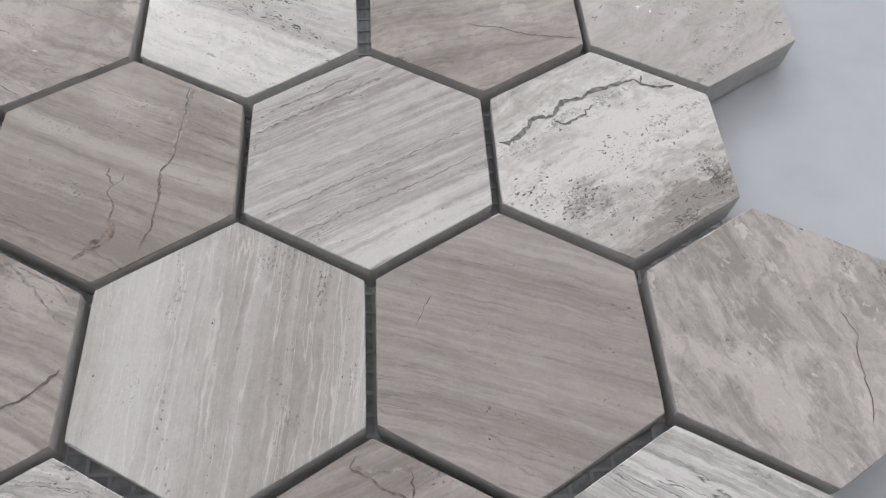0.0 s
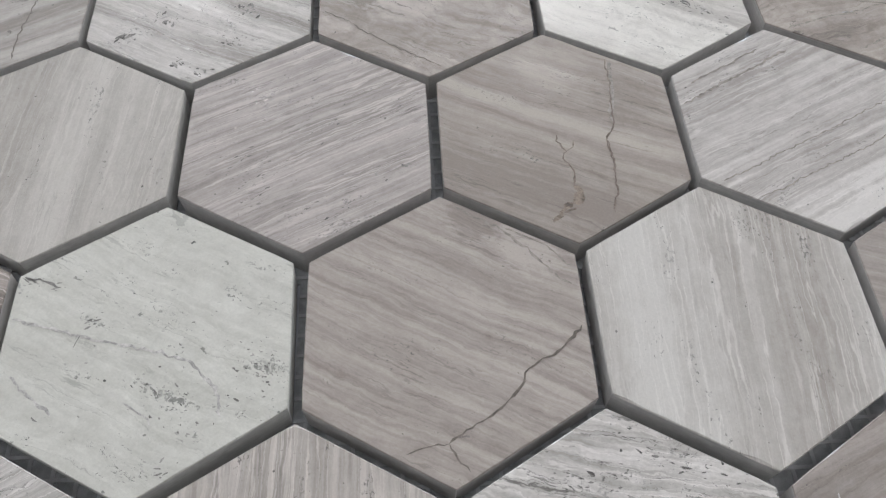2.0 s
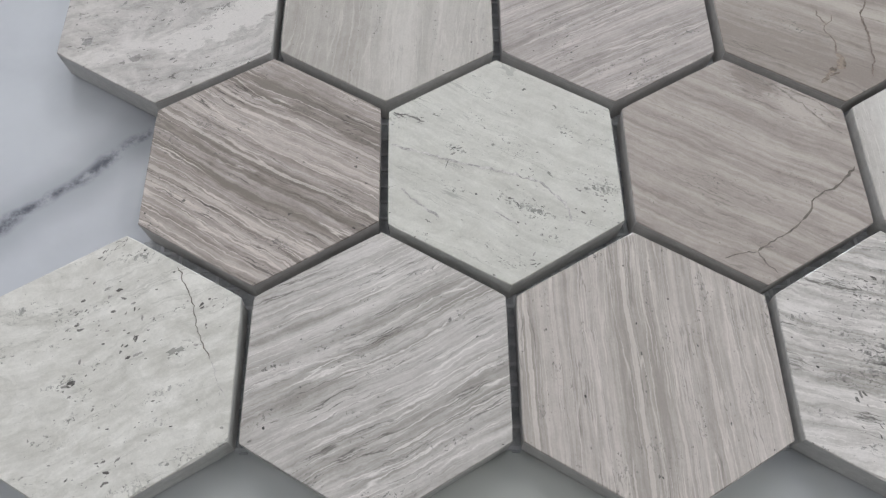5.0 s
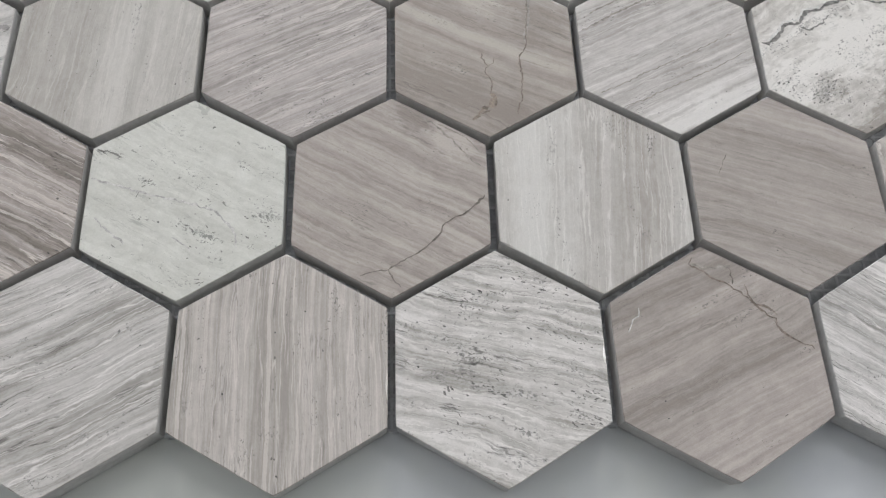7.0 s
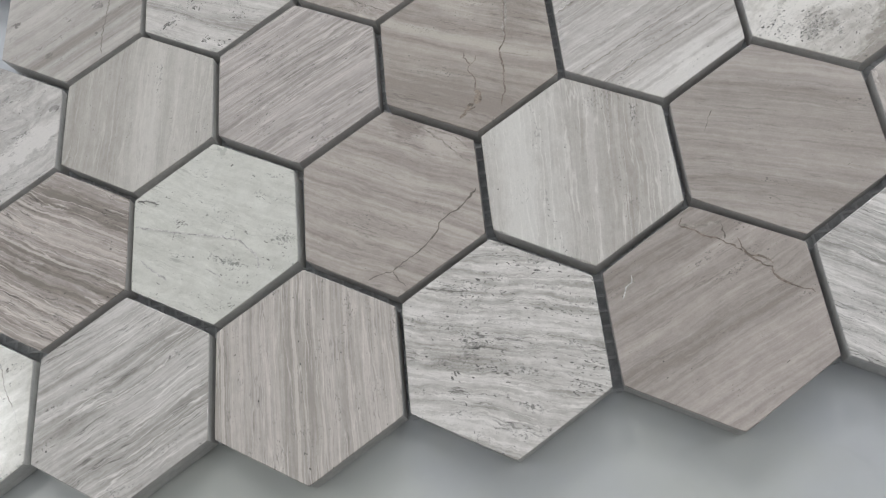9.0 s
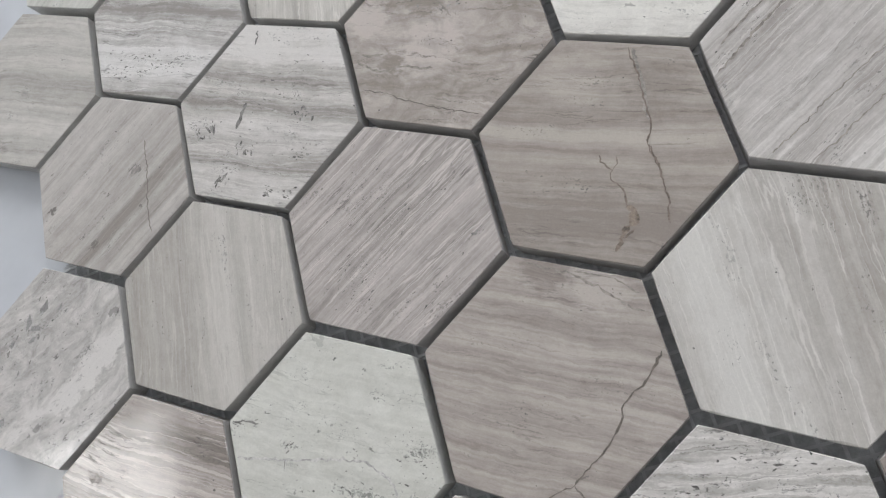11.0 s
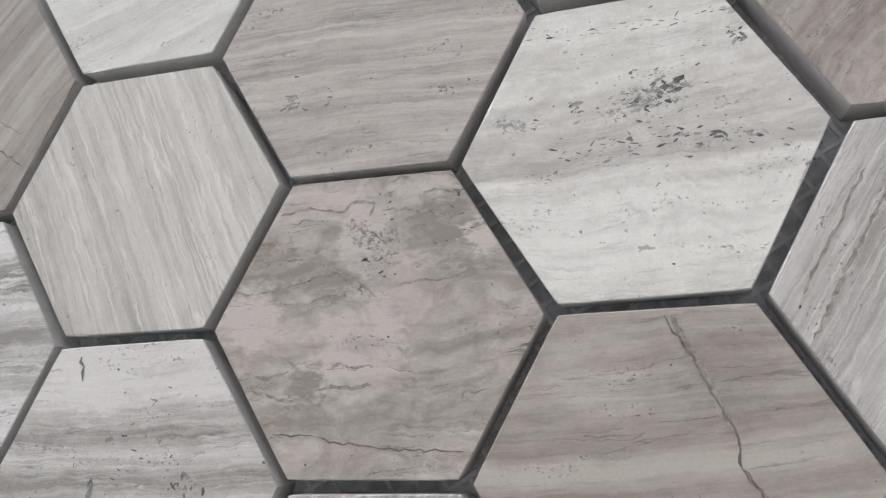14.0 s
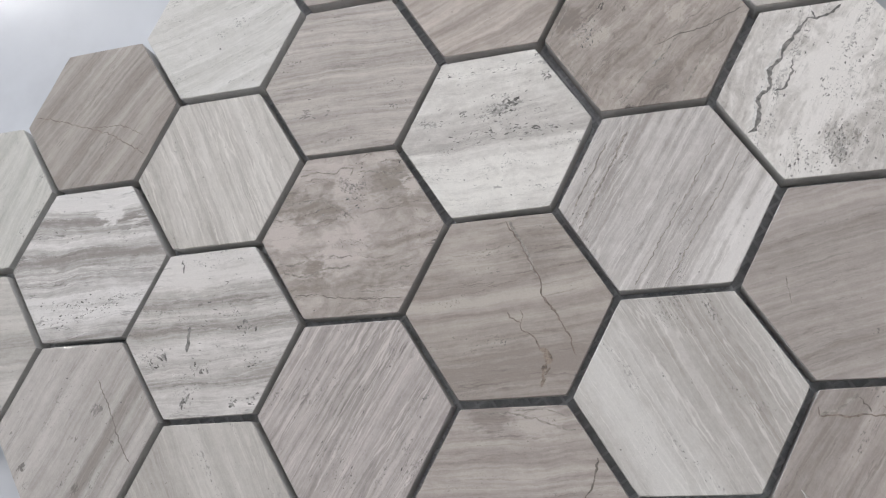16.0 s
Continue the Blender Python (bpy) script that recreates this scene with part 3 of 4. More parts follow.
marble_tile("D0", (0.26, 0.29, -0.24, 0.0004), (190, 184, 180), (146, 139, 134), 29, "beige marble hexagon with broad soft slanted bands",
            band=0.3, line=0.25, white=0.3, vein=0.3, pits=0.15, blotch=0.05, wave=0.35, chips=0.2,
            across=((-23.6, 0.6), (-20.1, 0.8), (-18.5, 0.15), (-14.5, 0.85), (-12.5, 0.05), (-10, 0.1), (-8.1, 0.9), (-5, 0.7), (2, 0.75), (6, 0.9), (12.8, 0.8)),
            spots=((7.1, 0.3, 2.5, 0.3), (7.1, 0.3, 2.5, 0.3),))
marble_tile("D1", (-0.16, 0.26, 0.6, 0.0075), (210, 205, 202), (146, 140, 135), 152, "white marble hexagon with grey bands and pits",
            band=0.2, line=0.35, white=0.5, vein=0.5, pits=0.35, blotch=0.1, wave=0.8, chips=0.1,
            across=((-21.4, 1.12), (-16, 1.12), (-13, 0.5), (-9.5, 0.25), (-6, 0.8), (-1.5, 0.2), (1, 0.35), (3.5, 0.85), (9, 0.8), (12, 0.6), (14.5, 0.2), (17, 0.75), (21.5, 0.8)),
            spots=((14.8, 3.4, 4, 0.16), (-20.2, 3.3, 4, 0.14), (-3, -20.6, 3, 0.06),),
            patches=((5.2, 18.5, 8, 0.5),))
marble_tile("D2", (-0.03, 0.24, -0.67, 0.0013), (190, 180, 175), (143, 134, 127), 151, "pinkish brown marble hexagon with cloudy swirls",
            band=0.5, line=0.15, white=0.15, vein=0.9, pits=0.15, blotch=0.55, wave=2.2, chips=0,
            spots=((6.8, 8.9, 4.5, 0.16), (9.8, 15, 6, 0.12), (22.1, 1.7, 3.5, 0.1),),
            patches=((17, 6, 8, -0.6), (23, 1.5, 3.5, 0.9), (-10.8, 16.1, 6, -0.5), (-4, 11, 5, -0.5), (-16.6, 12, 6, 0.6), (-5.8, -2.9, 9, 0.45), (6, 14, 5, 0.4), (-15, -2, 3.5, -0.5), (8, 21, 5, 0.3)))
marble_tile("D3", (-0.38, 0.27, 0.91, -0.0104), (225, 221, 216), (176, 170, 166), 152, "off-white marble hexagon with a grainy grey half",
            band=0.2, line=0.15, white=0.2, vein=0.25, pits=0.25, blotch=0.3, wave=1, chips=0.1,
            across=((-23.3, 0.85), (-18, 0.6), (-12, 0.75), (-5, 0.5), (0, 0.45), (2.3, 0.2), (3.5, 0.95), (6, 0.55), (8, 1.05), (16, 1.15), (20, 0.9), (23.4, 0.8)),
            spots=((7.1, 5.2, 5, 0.2), (11.6, -7.1, 4, 0.12), (-15.3, 10.9, 5, 0.1),))
marble_tile("D4", (0.51, 0.6, -0.29, 0.0031), (182, 172, 165), (136, 126, 120), 19, "brown marble hexagon with curved swirling veins",
            band=0.5, line=0.35, white=0.2, vein=0.45, pits=0.1, blotch=0.4, wave=2, chips=0.1,
            spots=((-13.9, 7.3, 6, 0.2),),
            patches=((-13.9, 7.3, 6, 0.4), (8.9, -2.4, 3, 0.8), (-16.4, 17.6, 6, -0.5),))
marble_tile("D5", (-0.03, -0.04, -0.18, 0.0004), (201, 195, 191), (170, 164, 158), 40, "pale beige marble hexagon with faint clouds",
            band=0.3, line=0.1, white=0.2, vein=0.25, pits=0.35, blotch=0.5, wave=1.5, chips=0.2)
marble_tile("E0", (-0.24, -0.23, 0.15, 0), (197, 192, 187), (153, 148, 143), 153, "grey-brown marble hexagon with soft level bands",
            band=0.5, line=0.3, white=0.2, vein=0.35, pits=0, blotch=0.1, wave=0.8, chips=0)
marble_tile("E1", (-0.1, -0.23, 0.0, -0.0003), (212, 208, 206), (146, 140, 136), 150, "white marble hexagon with strong grey bands",
            band=0.2, line=0.4, white=0.7, vein=0.6, pits=0.25, blotch=0.1, wave=0.9, chips=0.1,
            across=((-21.8, 1.12), (-18.3, 1.2), (-14.5, 0.1), (-12.3, 0.2), (-6.7, 0.85), (-2.1, 0.1), (1.6, 0.5), (5.2, 0.5), (11.4, 1.12), (17.6, 1.12), (22.8, 0.3)),
            spots=((-10.1, -9.8, 5, 0.14), (4.2, -16.6, 5, 0.14), (2, 21.9, 4, 0.12),),
            patches=((16, 10.7, 5, 1.1),))
marble_tile("E2", (-0.13, -0.1, -0.12, -0.0097), (205, 200, 195), (166, 160, 154), 82, "pale grey marble hexagon with fine straight lines",
            band=0.2, line=0.55, white=0.9, vein=0.2, pits=0.1, blotch=0, wave=0.5, chips=0,
            across=((-18.8, 0.8), (-11.4, 0.85), (-5, 0.6), (1.6, 0.85), (8.4, 0.4), (15.4, 0.7), (22.5, 0.3)))
marble_tile("E3", (-0.47, -0.41, -0.42, -0.0031), (195, 187, 181), (153, 145, 140), 149, "taupe marble hexagon with level lines and dots",
            band=0.4, line=0.5, white=0.2, vein=0.4, pits=0.2, blotch=0.05, wave=0.6, chips=0,
            spots=((-17.6, -2.1, 0.9, 0.6), (-12.2, -4.5, 0.9, 0.6), (5.3, -16.2, 0.9, 0.6), (7.5, -17.5, 0.9, 0.6), (10, -19.1, 0.9, 0.6), (-22.8, 0.7, 0.9, 0.6),))
marble_tile("E4", (-0.2, -0.14, 0.02, -0.0021), (195, 184, 177), (155, 145, 138), 172, "beige-brown marble hexagon with slanted veins",
            band=0.45, line=0.45, white=0.15, vein=0.3, pits=0.1, blotch=0.15, wave=0.8, chips=0)
marble_tile("E5", (-0.46, -0.03, -0.52, 0), (207, 203, 199), (172, 167, 162), 60, "light grey marble hexagon with thin veins",
            band=0.4, line=0.4, white=0.3, vein=0.3, pits=0.3, blotch=0.1, wave=0.9, chips=0)
marble_tile("F0", (0.22, 0.04, 0.31, 0), (211, 208, 203), (176, 174, 168), 35, "pale marble hexagon with soft slanted streaks",
            band=0.4, line=0.3, white=0.3, vein=0.25, pits=0.2, blotch=0.1, wave=0.7, chips=0)
marble_tile("F1", (0.01, -0.53, 0.61, 0.0038), (174, 166, 160), (139, 130, 125), 19, "dark taupe marble hexagon with one hairline crack",
            band=0.5, line=0.45, white=0.1, vein=0.35, pits=0, blotch=0.05, wave=0.6, chips=0)
marble_tile("F2", (-0.2, -0.08, -0.02, -0.0035), (219, 216, 213), (186, 183, 178), 169, "off-white marble hexagon with thin grey streaks",
            band=0.45, line=0.25, white=0.3, vein=0.35, pits=0.3, blotch=0.15, wave=0.9, chips=0.1)
marble_tile("F3", (-0.1, 0.08, -0.07, 0), (193, 184, 178), (158, 149, 144), 150, "taupe marble hexagon with level faint lines",
            band=0.4, line=0.45, white=0.1, vein=0.3, pits=0, blotch=0.05, wave=0.6, chips=0)
marble_tile("F4", (-0.15, 0.03, -0.29, 0), (206, 201, 197), (172, 167, 162), 95, "light beige marble hexagon with straight lines",
            band=0.45, line=0.4, white=0.3, vein=0.2, pits=0.1, blotch=0, wave=0.6, chips=0)
marble_tile("F5", (-0.07, 0.14, 0.01, 0), (191, 181, 176), (158, 149, 144), 30, "mottled beige marble hexagon",
            band=0.3, line=0.2, white=0.2, vein=0.2, pits=0.2, blotch=0.4, wave=1.2, chips=0)

crack("C3", 0.9, 6, ((13.4, 19.7), (12.9, 14.8), (12.8, 11.5), (12.4, 8.5), (11.7, 5.3), (11.3, 1.5)))
crack("C3", 0.3, 1, ((12.7, 19.5), (12.5, 14.8), (12.3, 11.5), (12.1, 8.5), (11.7, 5.3), (11.2, 0.3), (9.2, -3.3), (9.4, -6.1), (9.7, -9.3)))
crack("C3", 0.34, 1, ((9.2, -3.3), (9.4, -6.1), (9.7, -9.3), (9.3, -12.7), (9.3, -15.2), (8.2, -18.6), (7.8, -21.1)))
crack("C3", 0.3, 1, ((-0.8, -1.7), (-1.1, -3.2), (-0.1, -5), (0.7, -6), (-0.1, -7), (0, -8.4), (1, -9.9), (1.3, -12.6), (0.9, -14.5)))
crack("C3", 1.5, 2, ((0.9, -14.5), (2, -15.8), (1.4, -18.2), (0.2, -18.7)))
crack("C3", 0.9, 2, ((0.2, -18.7), (-1.2, -19.4), (-2.5, -21.5), (-4.2, -22.8)))
crack("C3", 0.25, 1, ((2.4, -3.2), (2.1, -5), (0.7, -6)))
crack("C3", 0.35, 1, ((1, -19.7), (-0.7, -20.3), (-1.9, -20.7)))
crack("A4", 0.34, 1, ((-2.2, 25.9), (-3.7, 23.3), (-0.4, 21.3), (1.4, 19.5), (4.1, 18.5), (7.9, 15.8), (9.6, 13.9)))
crack("A4", 0.4, 1, ((9.6, 13.9), (11.4, 11.8), (13.1, 9.9), (15.1, 9.1), (14.9, 7.4), (15.9, 5.9), (18.3, 4), (23.7, 1.3)))
crack("A4", 0.42, 1, ((9, 17.7), (9.4, 15.1), (10.2, 13.3), (12.8, 12.3), (14.5, 11.2), (15.5, 9.8)))
crack("A4", 0.28, 0, ((6.4, 23.4), (6.4, 21), (6.1, 17.8)))
crack("A4", 0.6, 5, ((-3.7, 23.3), (0.5, 22.3), (6.4, 22.6)))
crack("A4", 0.35, 4, ((-20.5, 6.5), (-19.2, 9.4), (-17.6, 10.4), (-17.4, 12.3)))
crack("B2", 0.4, 0, ((23.4, 0.1), (20.7, -3.2), (18.3, -5.4), (14.8, -7.2), (12.4, -9), (11.6, -11.3), (9.4, -13.5)))
crack("B2", 0.33, 0, ((9.4, -13.5), (6.4, -16.1), (3, -18.1), (-0.7, -20.4)))
crack("B2", 0.24, 0, ((-0.7, -20.4), (-4.2, -20.9), (-7.4, -21.9)))
crack("B2", 0.26, 0, ((-0.7, -20.4), (0.4, -22.8), (2.8, -25.9)))
crack("B2", 0.4, 5, ((2.2, 25.4), (10.7, 19.9), (15.8, 14.7), (20.7, 8.6), (23.4, 7.3)))
crack("B2", 0.3, 5, ((11.7, 19.8), (17.9, 17), (22.9, 11.4)))
crack("C5", 0.85, 3, ((-23.9, 2), (-21.1, 1.2), (-17.8, 4.1), (-15, 7.9), (-10.7, 8.6), (-8.4, 12.5), (-4, 13.2), (-1.1, 15.6), (4.1, 17.1), (8.1, 18.7)))
crack("C5", 0.5, 7, ((-23.4, 3), (-21, 2.2), (-18.4, 4.8), (-15.6, 8.8), (-11.2, 9.5), (-9, 13.3), (-4.5, 14.1), (-1.5, 16.5)))
crack("C5", 0.55, 3, ((8.1, 18.7), (9.7, 17), (13.9, 16), (17.8, 16.8)))
crack("C5", 0.5, 3, ((-10.9, 7), (-8.6, 6.1), (-4.7, 8.4), (-1.8, 11.5)))
crack("C5", 0.35, 3, ((10.1, 19.7), (9.7, 17), (13, 16.1)))
crack("C4", 0.45, 5, ((-23, 5.6), (-16, 9.8), (-8.2, 14.2), (-1, 18.4), (3, 20.6)))
crack("C4", 0.35, 5, ((-20.4, 11.3), (-12, 16.2), (-3.1, 21.3)))
crack("C4", 0.22, 5, ((-22, -16), (-8, -9), (6, -2), (20, 5.2)))
crack("C4", 0.22, 5, ((-14, -19.5), (0, -12.6), (12, -7), (22, -1.2)))
crack("D2", 0.2, 0, ((-24.2, -5.5), (-18, -9.5), (-13.7, -13.4), (-7.7, -17.9), (-0.2, -22.6), (4, -24.9)))
crack("D2", 0.36, 5, ((-5.2, 24.5), (0.7, 22.3), (4.7, 18.6), (7.9, 18.6), (10.5, 16.6), (8.6, 15)))
crack("D2", 0.36, 5, ((10.9, 14.7), (14.2, 12.8), (18.9, 8.2), (23.8, 5.5)))
crack("D2", 0.36, 5, ((-12.9, 19.3), (-6.6, 16.4), (-1.7, 12.9), (1.6, 6.8), (3, 2.9)))
crack("D2", 0.5, 5, ((-22.6, 4.7), (-19, 1.5), (-15.6, 0.8)))
crack("D2", 0.5, 5, ((-23.3, 2.2), (-18, -3.4), (-11.3, -4.9), (-4.6, -8.6)))
crack("D2", 0.36, 5, ((5.1, -18.3), (7.3, -17), (10.6, -18.5)))
crack("D4", 0.22, 0, ((-1.9, -6.4), (1.8, -7.6), (5.3, -7.9), (10.8, -10.3), (23, -12.2)))
crack("D4", 0.4, 5, ((-23.4, 12.8), (-16.4, 16.4), (-11.3, 19.6)))
crack("D4", 0.4, 5, ((-23.2, 9.9), (-23.2, -0), (-25.3, -11.7)))
crack("D4", 0.4, 5, ((-18.9, -15.6), (-10.3, -12.6), (-2.7, -11.1), (10, -6.3)))
crack("D4", 0.4, 5, ((-5.1, -23), (3.4, -18.7), (11.3, -15.2)))
crack("F1", 0.25, 1, ((-21.5, 17.1), (-11, 5.8), (0.6, -9.2), (6.8, -22.1)))
crack("F1", 0.18, 1, ((-5.4, -1.4), (4.5, -7.7), (9.5, -16)))
crack("D0", 0.22, 0, ((12.6, 7.8), (12.2, -1.1), (11.2, -10.9), (10.9, -17.4), (11.8, -20.2)))
crack("A0", 0.18, 0, ((10.8, 20.3), (13.8, 14.3), (16.3, 6.6), (18.9, 1.6)))
crack("A0", 0.12, 4, ((18.9, 1.6), (22.5, -6.2)))
crack("B4", 0.14, 0, ((-14.1, 10), (-17.1, 3.9)))
crack("D1", 0.9, 3, ((-4.5, 4.9), (-6.8, 1.9), (-8.9, -1.1)))
crack("D1", 0.5, 3, ((-14.8, 3), (-15.8, 0)))
crack("D1", 0.4, 3, ((3, 24.2), (1.2, 20.2)))
crack("B5", 0.16, 1, ((9.9, 4.2), (11.5, 0.5), (10.5, -5.8), (10.3, -12.5), (8.9, -16.9)))
crack("B1", 0.5, 4, ((-23.2, 5.1), (-11.3, 1.1), (-2.1, -1.2), (7, -4.3), (12, -9.4), (13.2, -14.4)))
crack("B1", 0.4, 4, ((-21.4, -5.4), (-13.4, -12.7)))
crack("B1", 0.22, 3, ((-11.3, 1.2), (-12, -0.9)))
crack("B1", 0.3, 3, ((-16.3, -12.7), (-15.2, -13.5)))
crack("B1", 0.4, 3, ((-23.6, 13.6), (-19.4, 12.4), (-16.2, 10.9)))
crack("B1", 0.3, 4, ((-2.5, -11.1), (1.1, -13.5), (2.3, -15.2)))


def pits(n, count, size, spread, points, angle=0.0, stretch=1.5, chip=False):
    """Small holes in a tile strewn along way points, in millimetres from its centre; chip: grey angular shards instead."""
    rng = random.Random(len(bpy.data.objects))
    bm = bmesh.new()
    reach = TILE * 500 - 0.8
    legs = list(zip(points, points[1:])) or [(points[0], points[0])]
    for k in range(count):
        a, b = rng.choice(legs)
        c = Vector(a).lerp(Vector(b), rng.random()) + Vector((rng.gauss(0, spread), rng.gauss(0, spread)))
        if max(abs(c.x), abs(c.x) * 0.5 + abs(c.y) * math.sqrt(3) / 2) > reach:
            continue
        r = 0.92 * size * (0.3 + 1.1 * rng.random() ** 2.2)
        lean = radians(angle + rng.gauss(0, 22))
        corners = rng.randint(4, 5) if chip else rng.randint(5, 8)
        ring = []
        for j in range(corners):
            w = 2 * math.pi * (j + rng.uniform(-0.3, 0.3)) / corners
            q = rng.uniform(0.55, 1.2)
            u, v = math.cos(w) * r * q * stretch, math.sin(w) * r * q / stretch
            ring.append(bm.verts.new(((c.x + u * math.cos(lean) - v * math.sin(lean)) / 1000, (c.y + u * math.sin(lean) + v * math.cos(lean)) / 1000, THICK + 0.000008 + k % 7 * 0.000003)))
        bm.faces.new(ring)
    ob = part("shard_inlay" if chip else "pitting", bm, M_CHIP if chip else M_PIT, tiles[n], "grey angular shards in the stone" if chip else "dark crumbly pits in the stone")
    tagged(ob, kind="stuff")


pits("A0", 60, 0.42, 2.2, ((-5.9, 5.1), (-3.8, 9.5), (0, 14.5), (5.8, 11.9), (4.2, 7.5), (2.3, 5)), 40)
pits("A0", 14, 0.5, 0.9, ((-5.3, -2.8),), 30)
pits("A0", 14, 0.35, 1.3, ((18.7, 13.6), (14.6, 1.1)), 30)
pits("A0", 22, 0.4, 1.2, ((0.2, -19.3), (4.1, -18)), 20)
pits("A0", 22, 0.35, 0.8, ((-4.5, 22.5), (1, 26.3)), 35, 2.0)
pits("A0", 50, 0.25, 9.0, ((0, 0),), 30)
for way in (((3.1, 21.8), (11.1, 17.2), (19.1, 14)), ((-10.4, 13.7), (-5.1, 12.8), (5.6, 12.4)), ((8.1, 6.8), (14.7, 6.5), (22.5, 4.2)), ((-12.3, 4.2), (-5.2, 1.2), (1.3, -1)),
            ((-10.3, -2.6), (2.4, -8.2)), ((7.7, -4.6), (15.3, -6.8), (21.7, -8.4)), ((15, -12.8), (21.3, -14.1)), ((-9.1, 16.5), (0.3, 16.1))):
    pits("A3", 44, 0.33, 1.0, way, 160, 1.8)
pits("A3", 14, 0.42, 1.6, ((-11.6, -7), (-12.4, -9.5), (-10.3, -11.8)), 120)
pits("A3", 90, 0.22, 11.0, ((0, 0),), 160, 2.0)
pits("B1", 16, 0.32, 0.5, ((-23.6, 13.6), (-16.2, 10.9)), 160, 2.2)
pits("B1", 14, 0.36, 0.8, ((-9.4, 3.8),), 20)
pits("B1", 70, 0.27, 2.6, ((17.5, -4.6), (20.5, -9.2)), 160)
pits("B1", 30, 0.24, 0.9, ((-2.1, -7.8), (8.1, -11.5)), 155, 2.0)
pits("B1", 16, 0.26, 1.2, ((1.8, -15), (11.9, -15.1)), 120)
pits("B1", 18, 0.3, 1.0, ((-8.2, -22.1), (3.6, -23.2), (8.6, -21.9)), 20, 2.0)
pits("B1", 24, 0.2, 10.0, ((0, 4),), 150)
pits("C0", 7, 1.5, 0.3, ((-12.5, 9.4), (-0.9, 15.8), (-17.7, -10.5)), 35, 1.4, True)
for spot in ((-12.5, 9.4), (-0.9, 15.8), (-17.7, -10.5)):
    pits("C0", 2, 1.9, 0.2, (spot,), 40, 1.4, True)
for spot in ((-10.6, 0.8), (-19, 5.8), (2.2, -15.5), (-1.7, 7.9), (5.1, 15), (6.4, 12.1)):
    pits("C0", 2, 1.2, 0.3, (spot,), 30, 1.5, True)
pits("C0", 70, 0.36, 6.5, ((-12, 8), (4, 14), (-8, -2)), 25, 1.9)
pits("C0", 30, 0.3, 3.0, ((-22, -6), (0, -17), (14, -8)), 25, 1.9)
pits("C2", 70, 0.26, 2.6, ((-13.2, 0.3), (-11.8, -12.2), (-3.4, -5.4)), 28, 2.0)
pits("C2", 14, 0.42, 0.5, ((12.7, -11.6), (17.8, -8.1), (21.1, -7.3)), 28)
pits("C2", 50, 0.2, 10.0, ((0, 0),), 28, 2.2)
pits("C5", 110, 0.32, 1.9, ((-10.6, -15.5), (-4.2, -10.9)), 32)
pits("C5", 70, 0.28, 2.6, ((-24.6, -11.6), (-12.8, -15.4)), 30)
pits("C5", 130, 0.34, 1.7, ((9.2, -17.5), (15.7, -13.7), (23, -9.7)), 32, 1.8)
pits("C5", 70, 0.32, 2.2, ((-1.1, -25), (11.4, -17.6), (22.5, -13.9)), 32, 1.8)
pits("C5", 30, 0.3, 1.5, ((-1.6, -1.7), (2.6, 2)), 32)
pits("C5", 30, 0.3, 1.8, ((10.9, 1.7), (14.3, 6.3)), 60)
pits("C5", 80, 0.22, 9.0, ((0, -4),), 32)
pits("D1", 20, 0.62, 1.3, ((-21.2, 2.6), (-15.6, 0.9)), 100)
pits("D1", 16, 0.62, 1.0, ((-9.6, -6.4), (-6.4, -7.5)), 60)
pits("D1", 26, 0.47, 2.0, ((8.1, -6.6), (10.8, -2), (2.1, -7.2)), 60)
pits("D1", 24, 0.50, 1.2, ((10, -16.2), (5.3, -15.5)), 150)
pits("D1", 16, 0.75, 0.7, ((-18.4, -12.8), (-14.6, -13.8)), 40)
pits("D1", 14, 0.69, 0.7, ((-4.2, -21.4), (-2.6, -21.8)), 150)
pits("D1", 16, 0.38, 1.0, ((1.7, -24.8),), 150)
pits("D1", 40, 0.35, 8.0, ((0, 2),), 150, 1.8)
pits("D3", 16, 0.94, 1.0, ((9.3, 3.8),), 150)
pits("D3", 60, 0.38, 2.4, ((8, 5), (4.5, 4.5)), 150)
pits("D3", 55, 0.35, 1.3, ((-11.8, 4.8), (4.2, -1.9)), 150, 2.0)
pits("D3", 60, 0.43, 1.1, ((4.2, -1.9), (11.4, -7), (18, -12.2)), 150, 1.8)
pits("D3", 50, 0.33, 0.6, ((-3.3, 25.2), (9.2, 16.6), (23.2, 8.9)), 150, 2.2)
pits("D3", 14, 0.56, 0.6, ((-4.4, 10.1), (-4, 10.4)), 150)
pits("D3", 14, 0.50, 0.7, ((21.9, 4.5), (21.3, 6.3)), 150)
pits("D3", 60, 0.30, 6.5, ((-6, 12), (8, 0), (14, 6)), 150, 1.8)
pits("E1", 70, 0.36, 1.4, ((-20.6, -1.7), (-8.4, -11), (4.8, -18.1)), 150, 1.6)
pits("E1", 60, 0.34, 1.3, ((-24.4, -7.4), (-0.2, -16.7)), 150, 1.6)
pits("E1", 24, 0.3, 1.2, ((-12.7, 19.8), (19.2, 1)), 150, 2.2)
pits("E3", 6, 0.45, 0.3, ((-23.2, 0.5), (-15.6, -4.7), (-6.4, -10.5)), 150)
pits("E3", 7, 0.42, 0.2, ((3.4, -14.8), (7.9, -17.5)), 150)
pits("D2", 26, 0.42, 1.3, ((6.5, 10.4), (4.3, 5.5)), 160)
pits("D2", 20, 0.3, 1.4, ((11.4, 14.7), (21.3, 2.3)), 150)
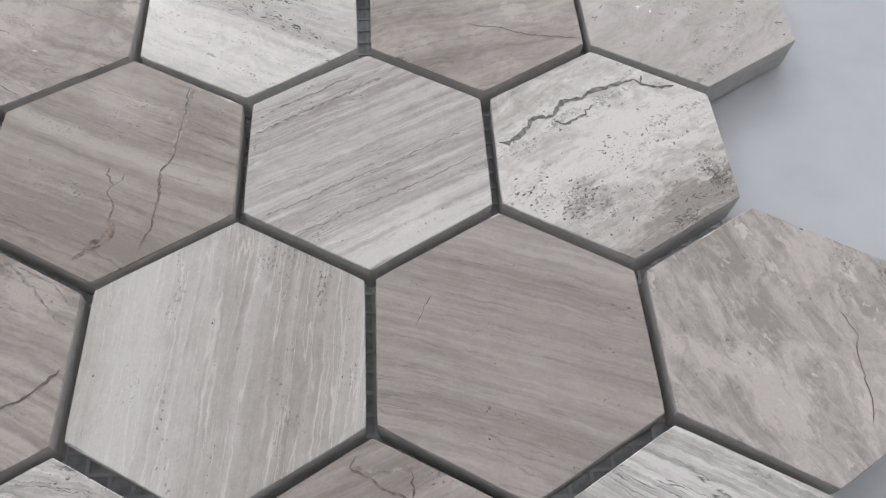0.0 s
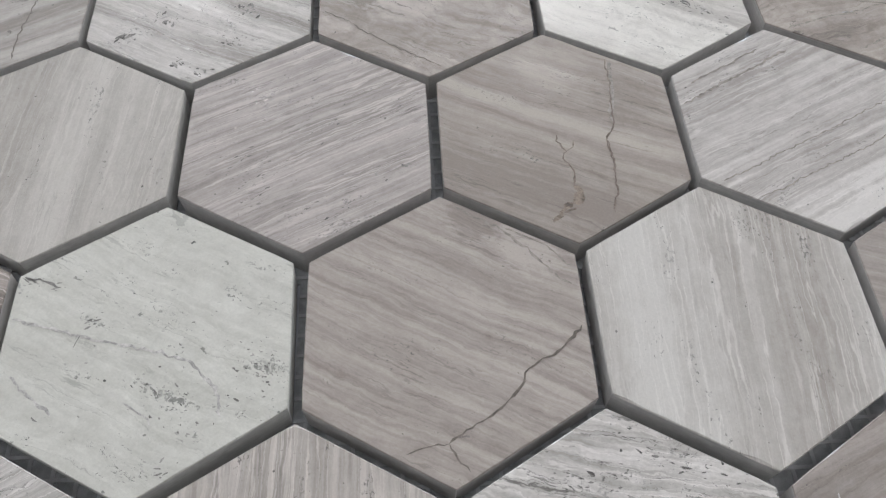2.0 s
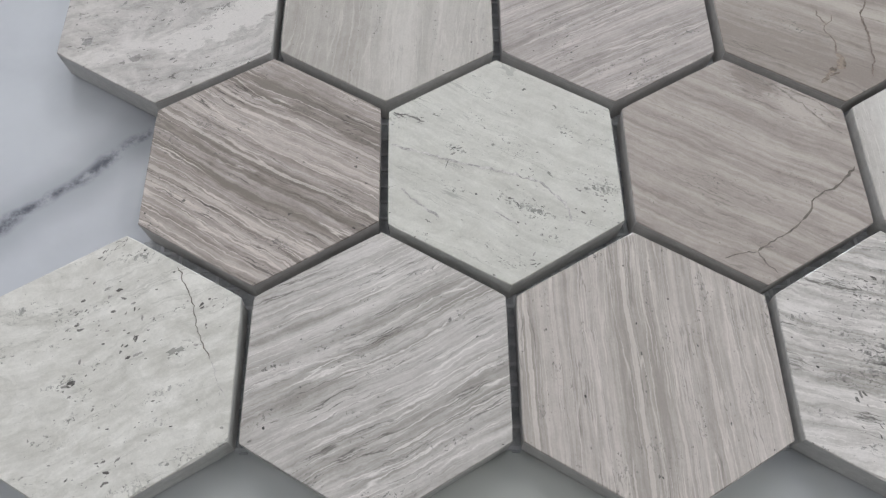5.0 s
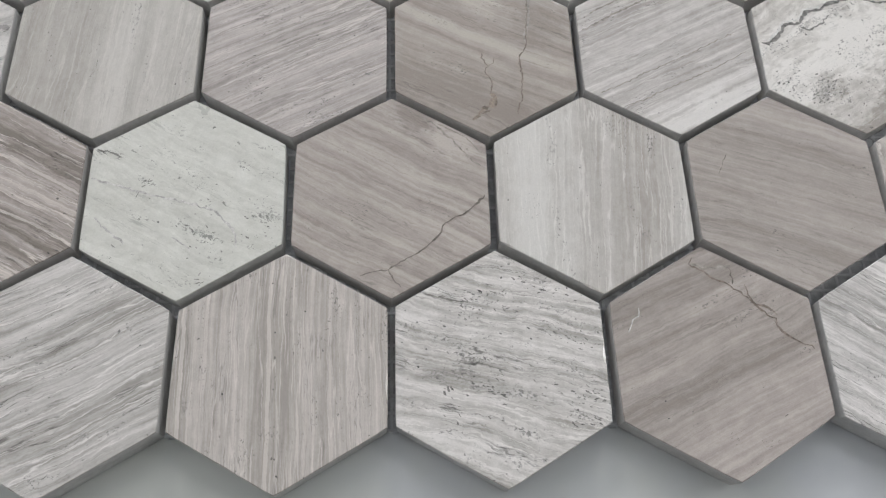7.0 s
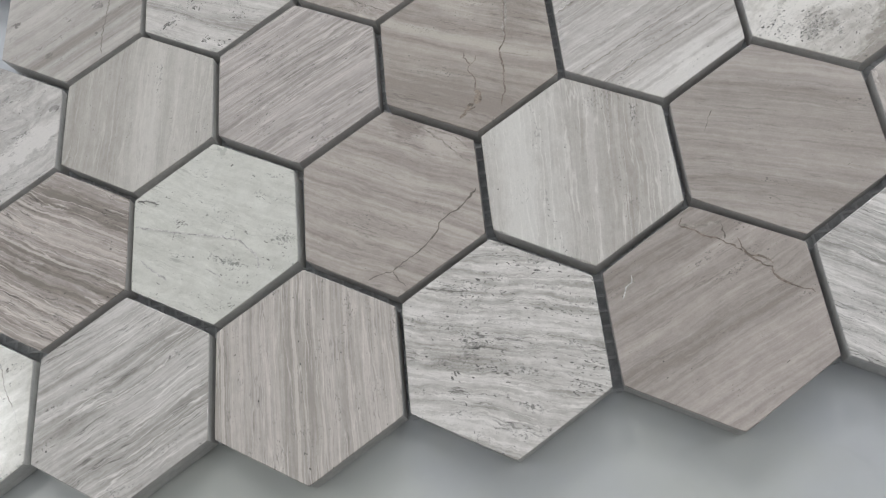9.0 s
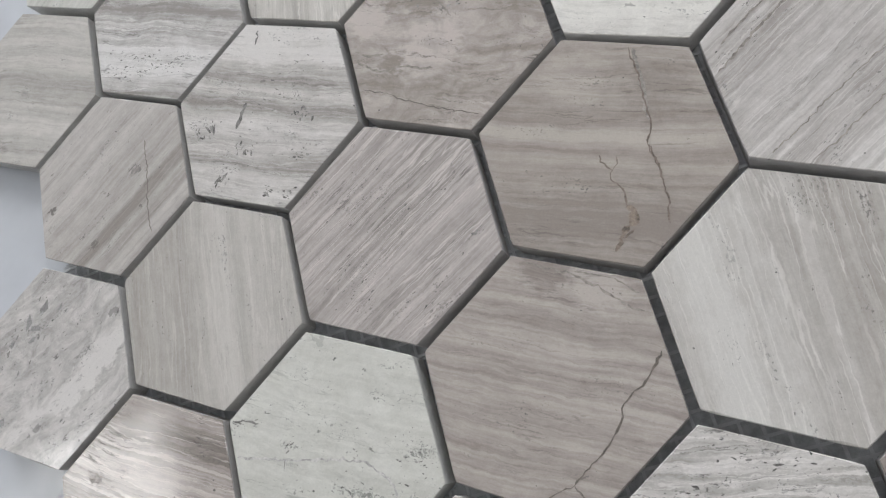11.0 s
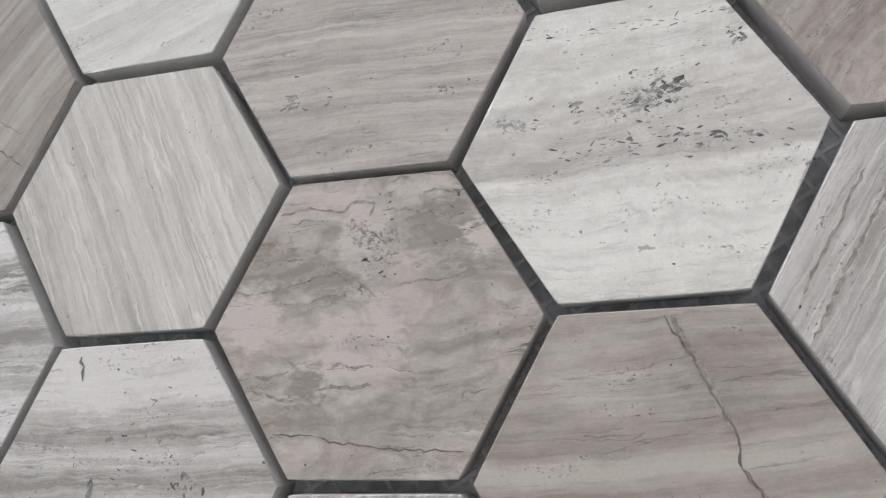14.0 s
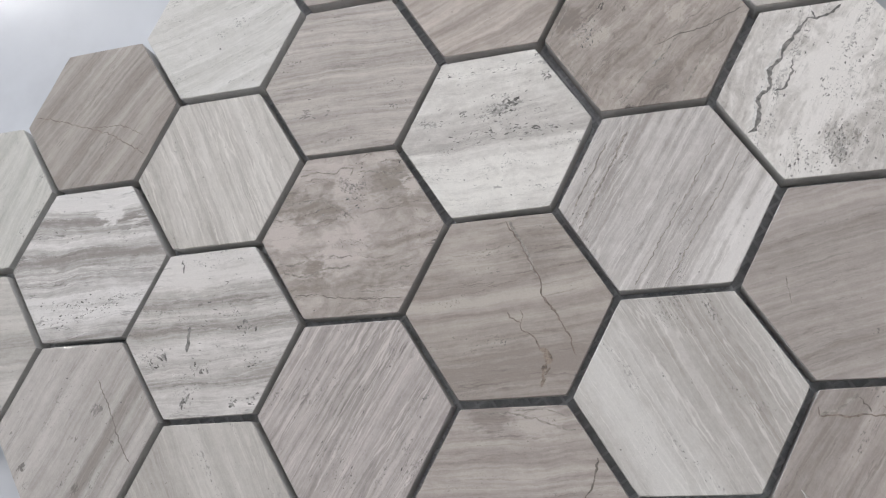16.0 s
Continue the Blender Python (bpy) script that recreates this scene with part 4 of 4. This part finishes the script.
pits("D2", 14, 0.35, 1.5, ((-4, 15), (-6.1, 2)), 120)
pits("D4", 50, 0.36, 1.7, ((-16.2, 5.7), (-12.2, 7.9)), 60)
pits("D4", 10, 0.45, 0.9, ((-4.3, -10.7),), 30)
pits("A1", 3, 0.7, 0.15, ((2.5, -10.1),), 30)
pits("A2", 26, 0.24, 7.0, ((-8, 5), (12, -5)), 90)


# ---- the net that carries the tiles, on an added sheet that darkens the joints as shade ----
CELL = 0.0005
LOW = (-0.03, -0.035)
gx = LOW[0] + CELL * np.arange(680)
gy = LOW[1] + CELL * np.arange(600)
reach = []
for n in tiles:
    cx, cy = centre(n)
    ax, ay = np.abs(gx - cx)[:, None], np.abs(gy - cy)[None, :]
    reach.append(np.maximum(ax + 0 * ay, ax * 0.5 + ay * math.sqrt(3) / 2))
reach = np.partition(np.array(reach), 1, axis=0)
UNDER = (reach[0] < 0.0226) | ((reach[1] < 0.0266) & (reach[0] + reach[1] < 0.05003))


def runs(flags):
    """The first and last steps of each unbroken stretch."""
    edge = np.flatnonzero(np.diff(np.concatenate(([0], flags.astype(int), [0]))))
    return zip(edge[::2], edge[1::2])


def net():
    bm = bmesh.new()
    half = 0.00032
    for j in range(3, 600, 8):
        for a, b in runs(UNDER[:, j]):
            if b - a > 6:
                box(bm, LOW[0] + a * CELL, gy[j] - half, 0.0002, LOW[0] + b * CELL, gy[j] + half, THREAD)
    for i in range(5, 680, 8):
        for a, b in runs(UNDER[i]):
            if b - a > 6:
                box(bm, gx[i] - half, LOW[1] + a * CELL, 0.0002, gx[i] + half, LOW[1] + b * CELL, THREAD - 0.0001)
    return bm


def film():
    bm = bmesh.new()
    for j in range(600):
        for a, b in runs(UNDER[:, j]):
            box(bm, LOW[0] + a * CELL, gy[j] - CELL / 2, 0.00002, LOW[0] + b * CELL, gy[j] + CELL / 2, 0.00042)
    return bm


backing = tagged(part("mesh_backing", net(), M_THREAD, sheet, "grey glass-fibre net glued under the tiles"), kind="stuff")
part("joint_shade_sheet", film(), M_JOINT_SHADE, backing, "grey sheet standing in for shade between the threads")
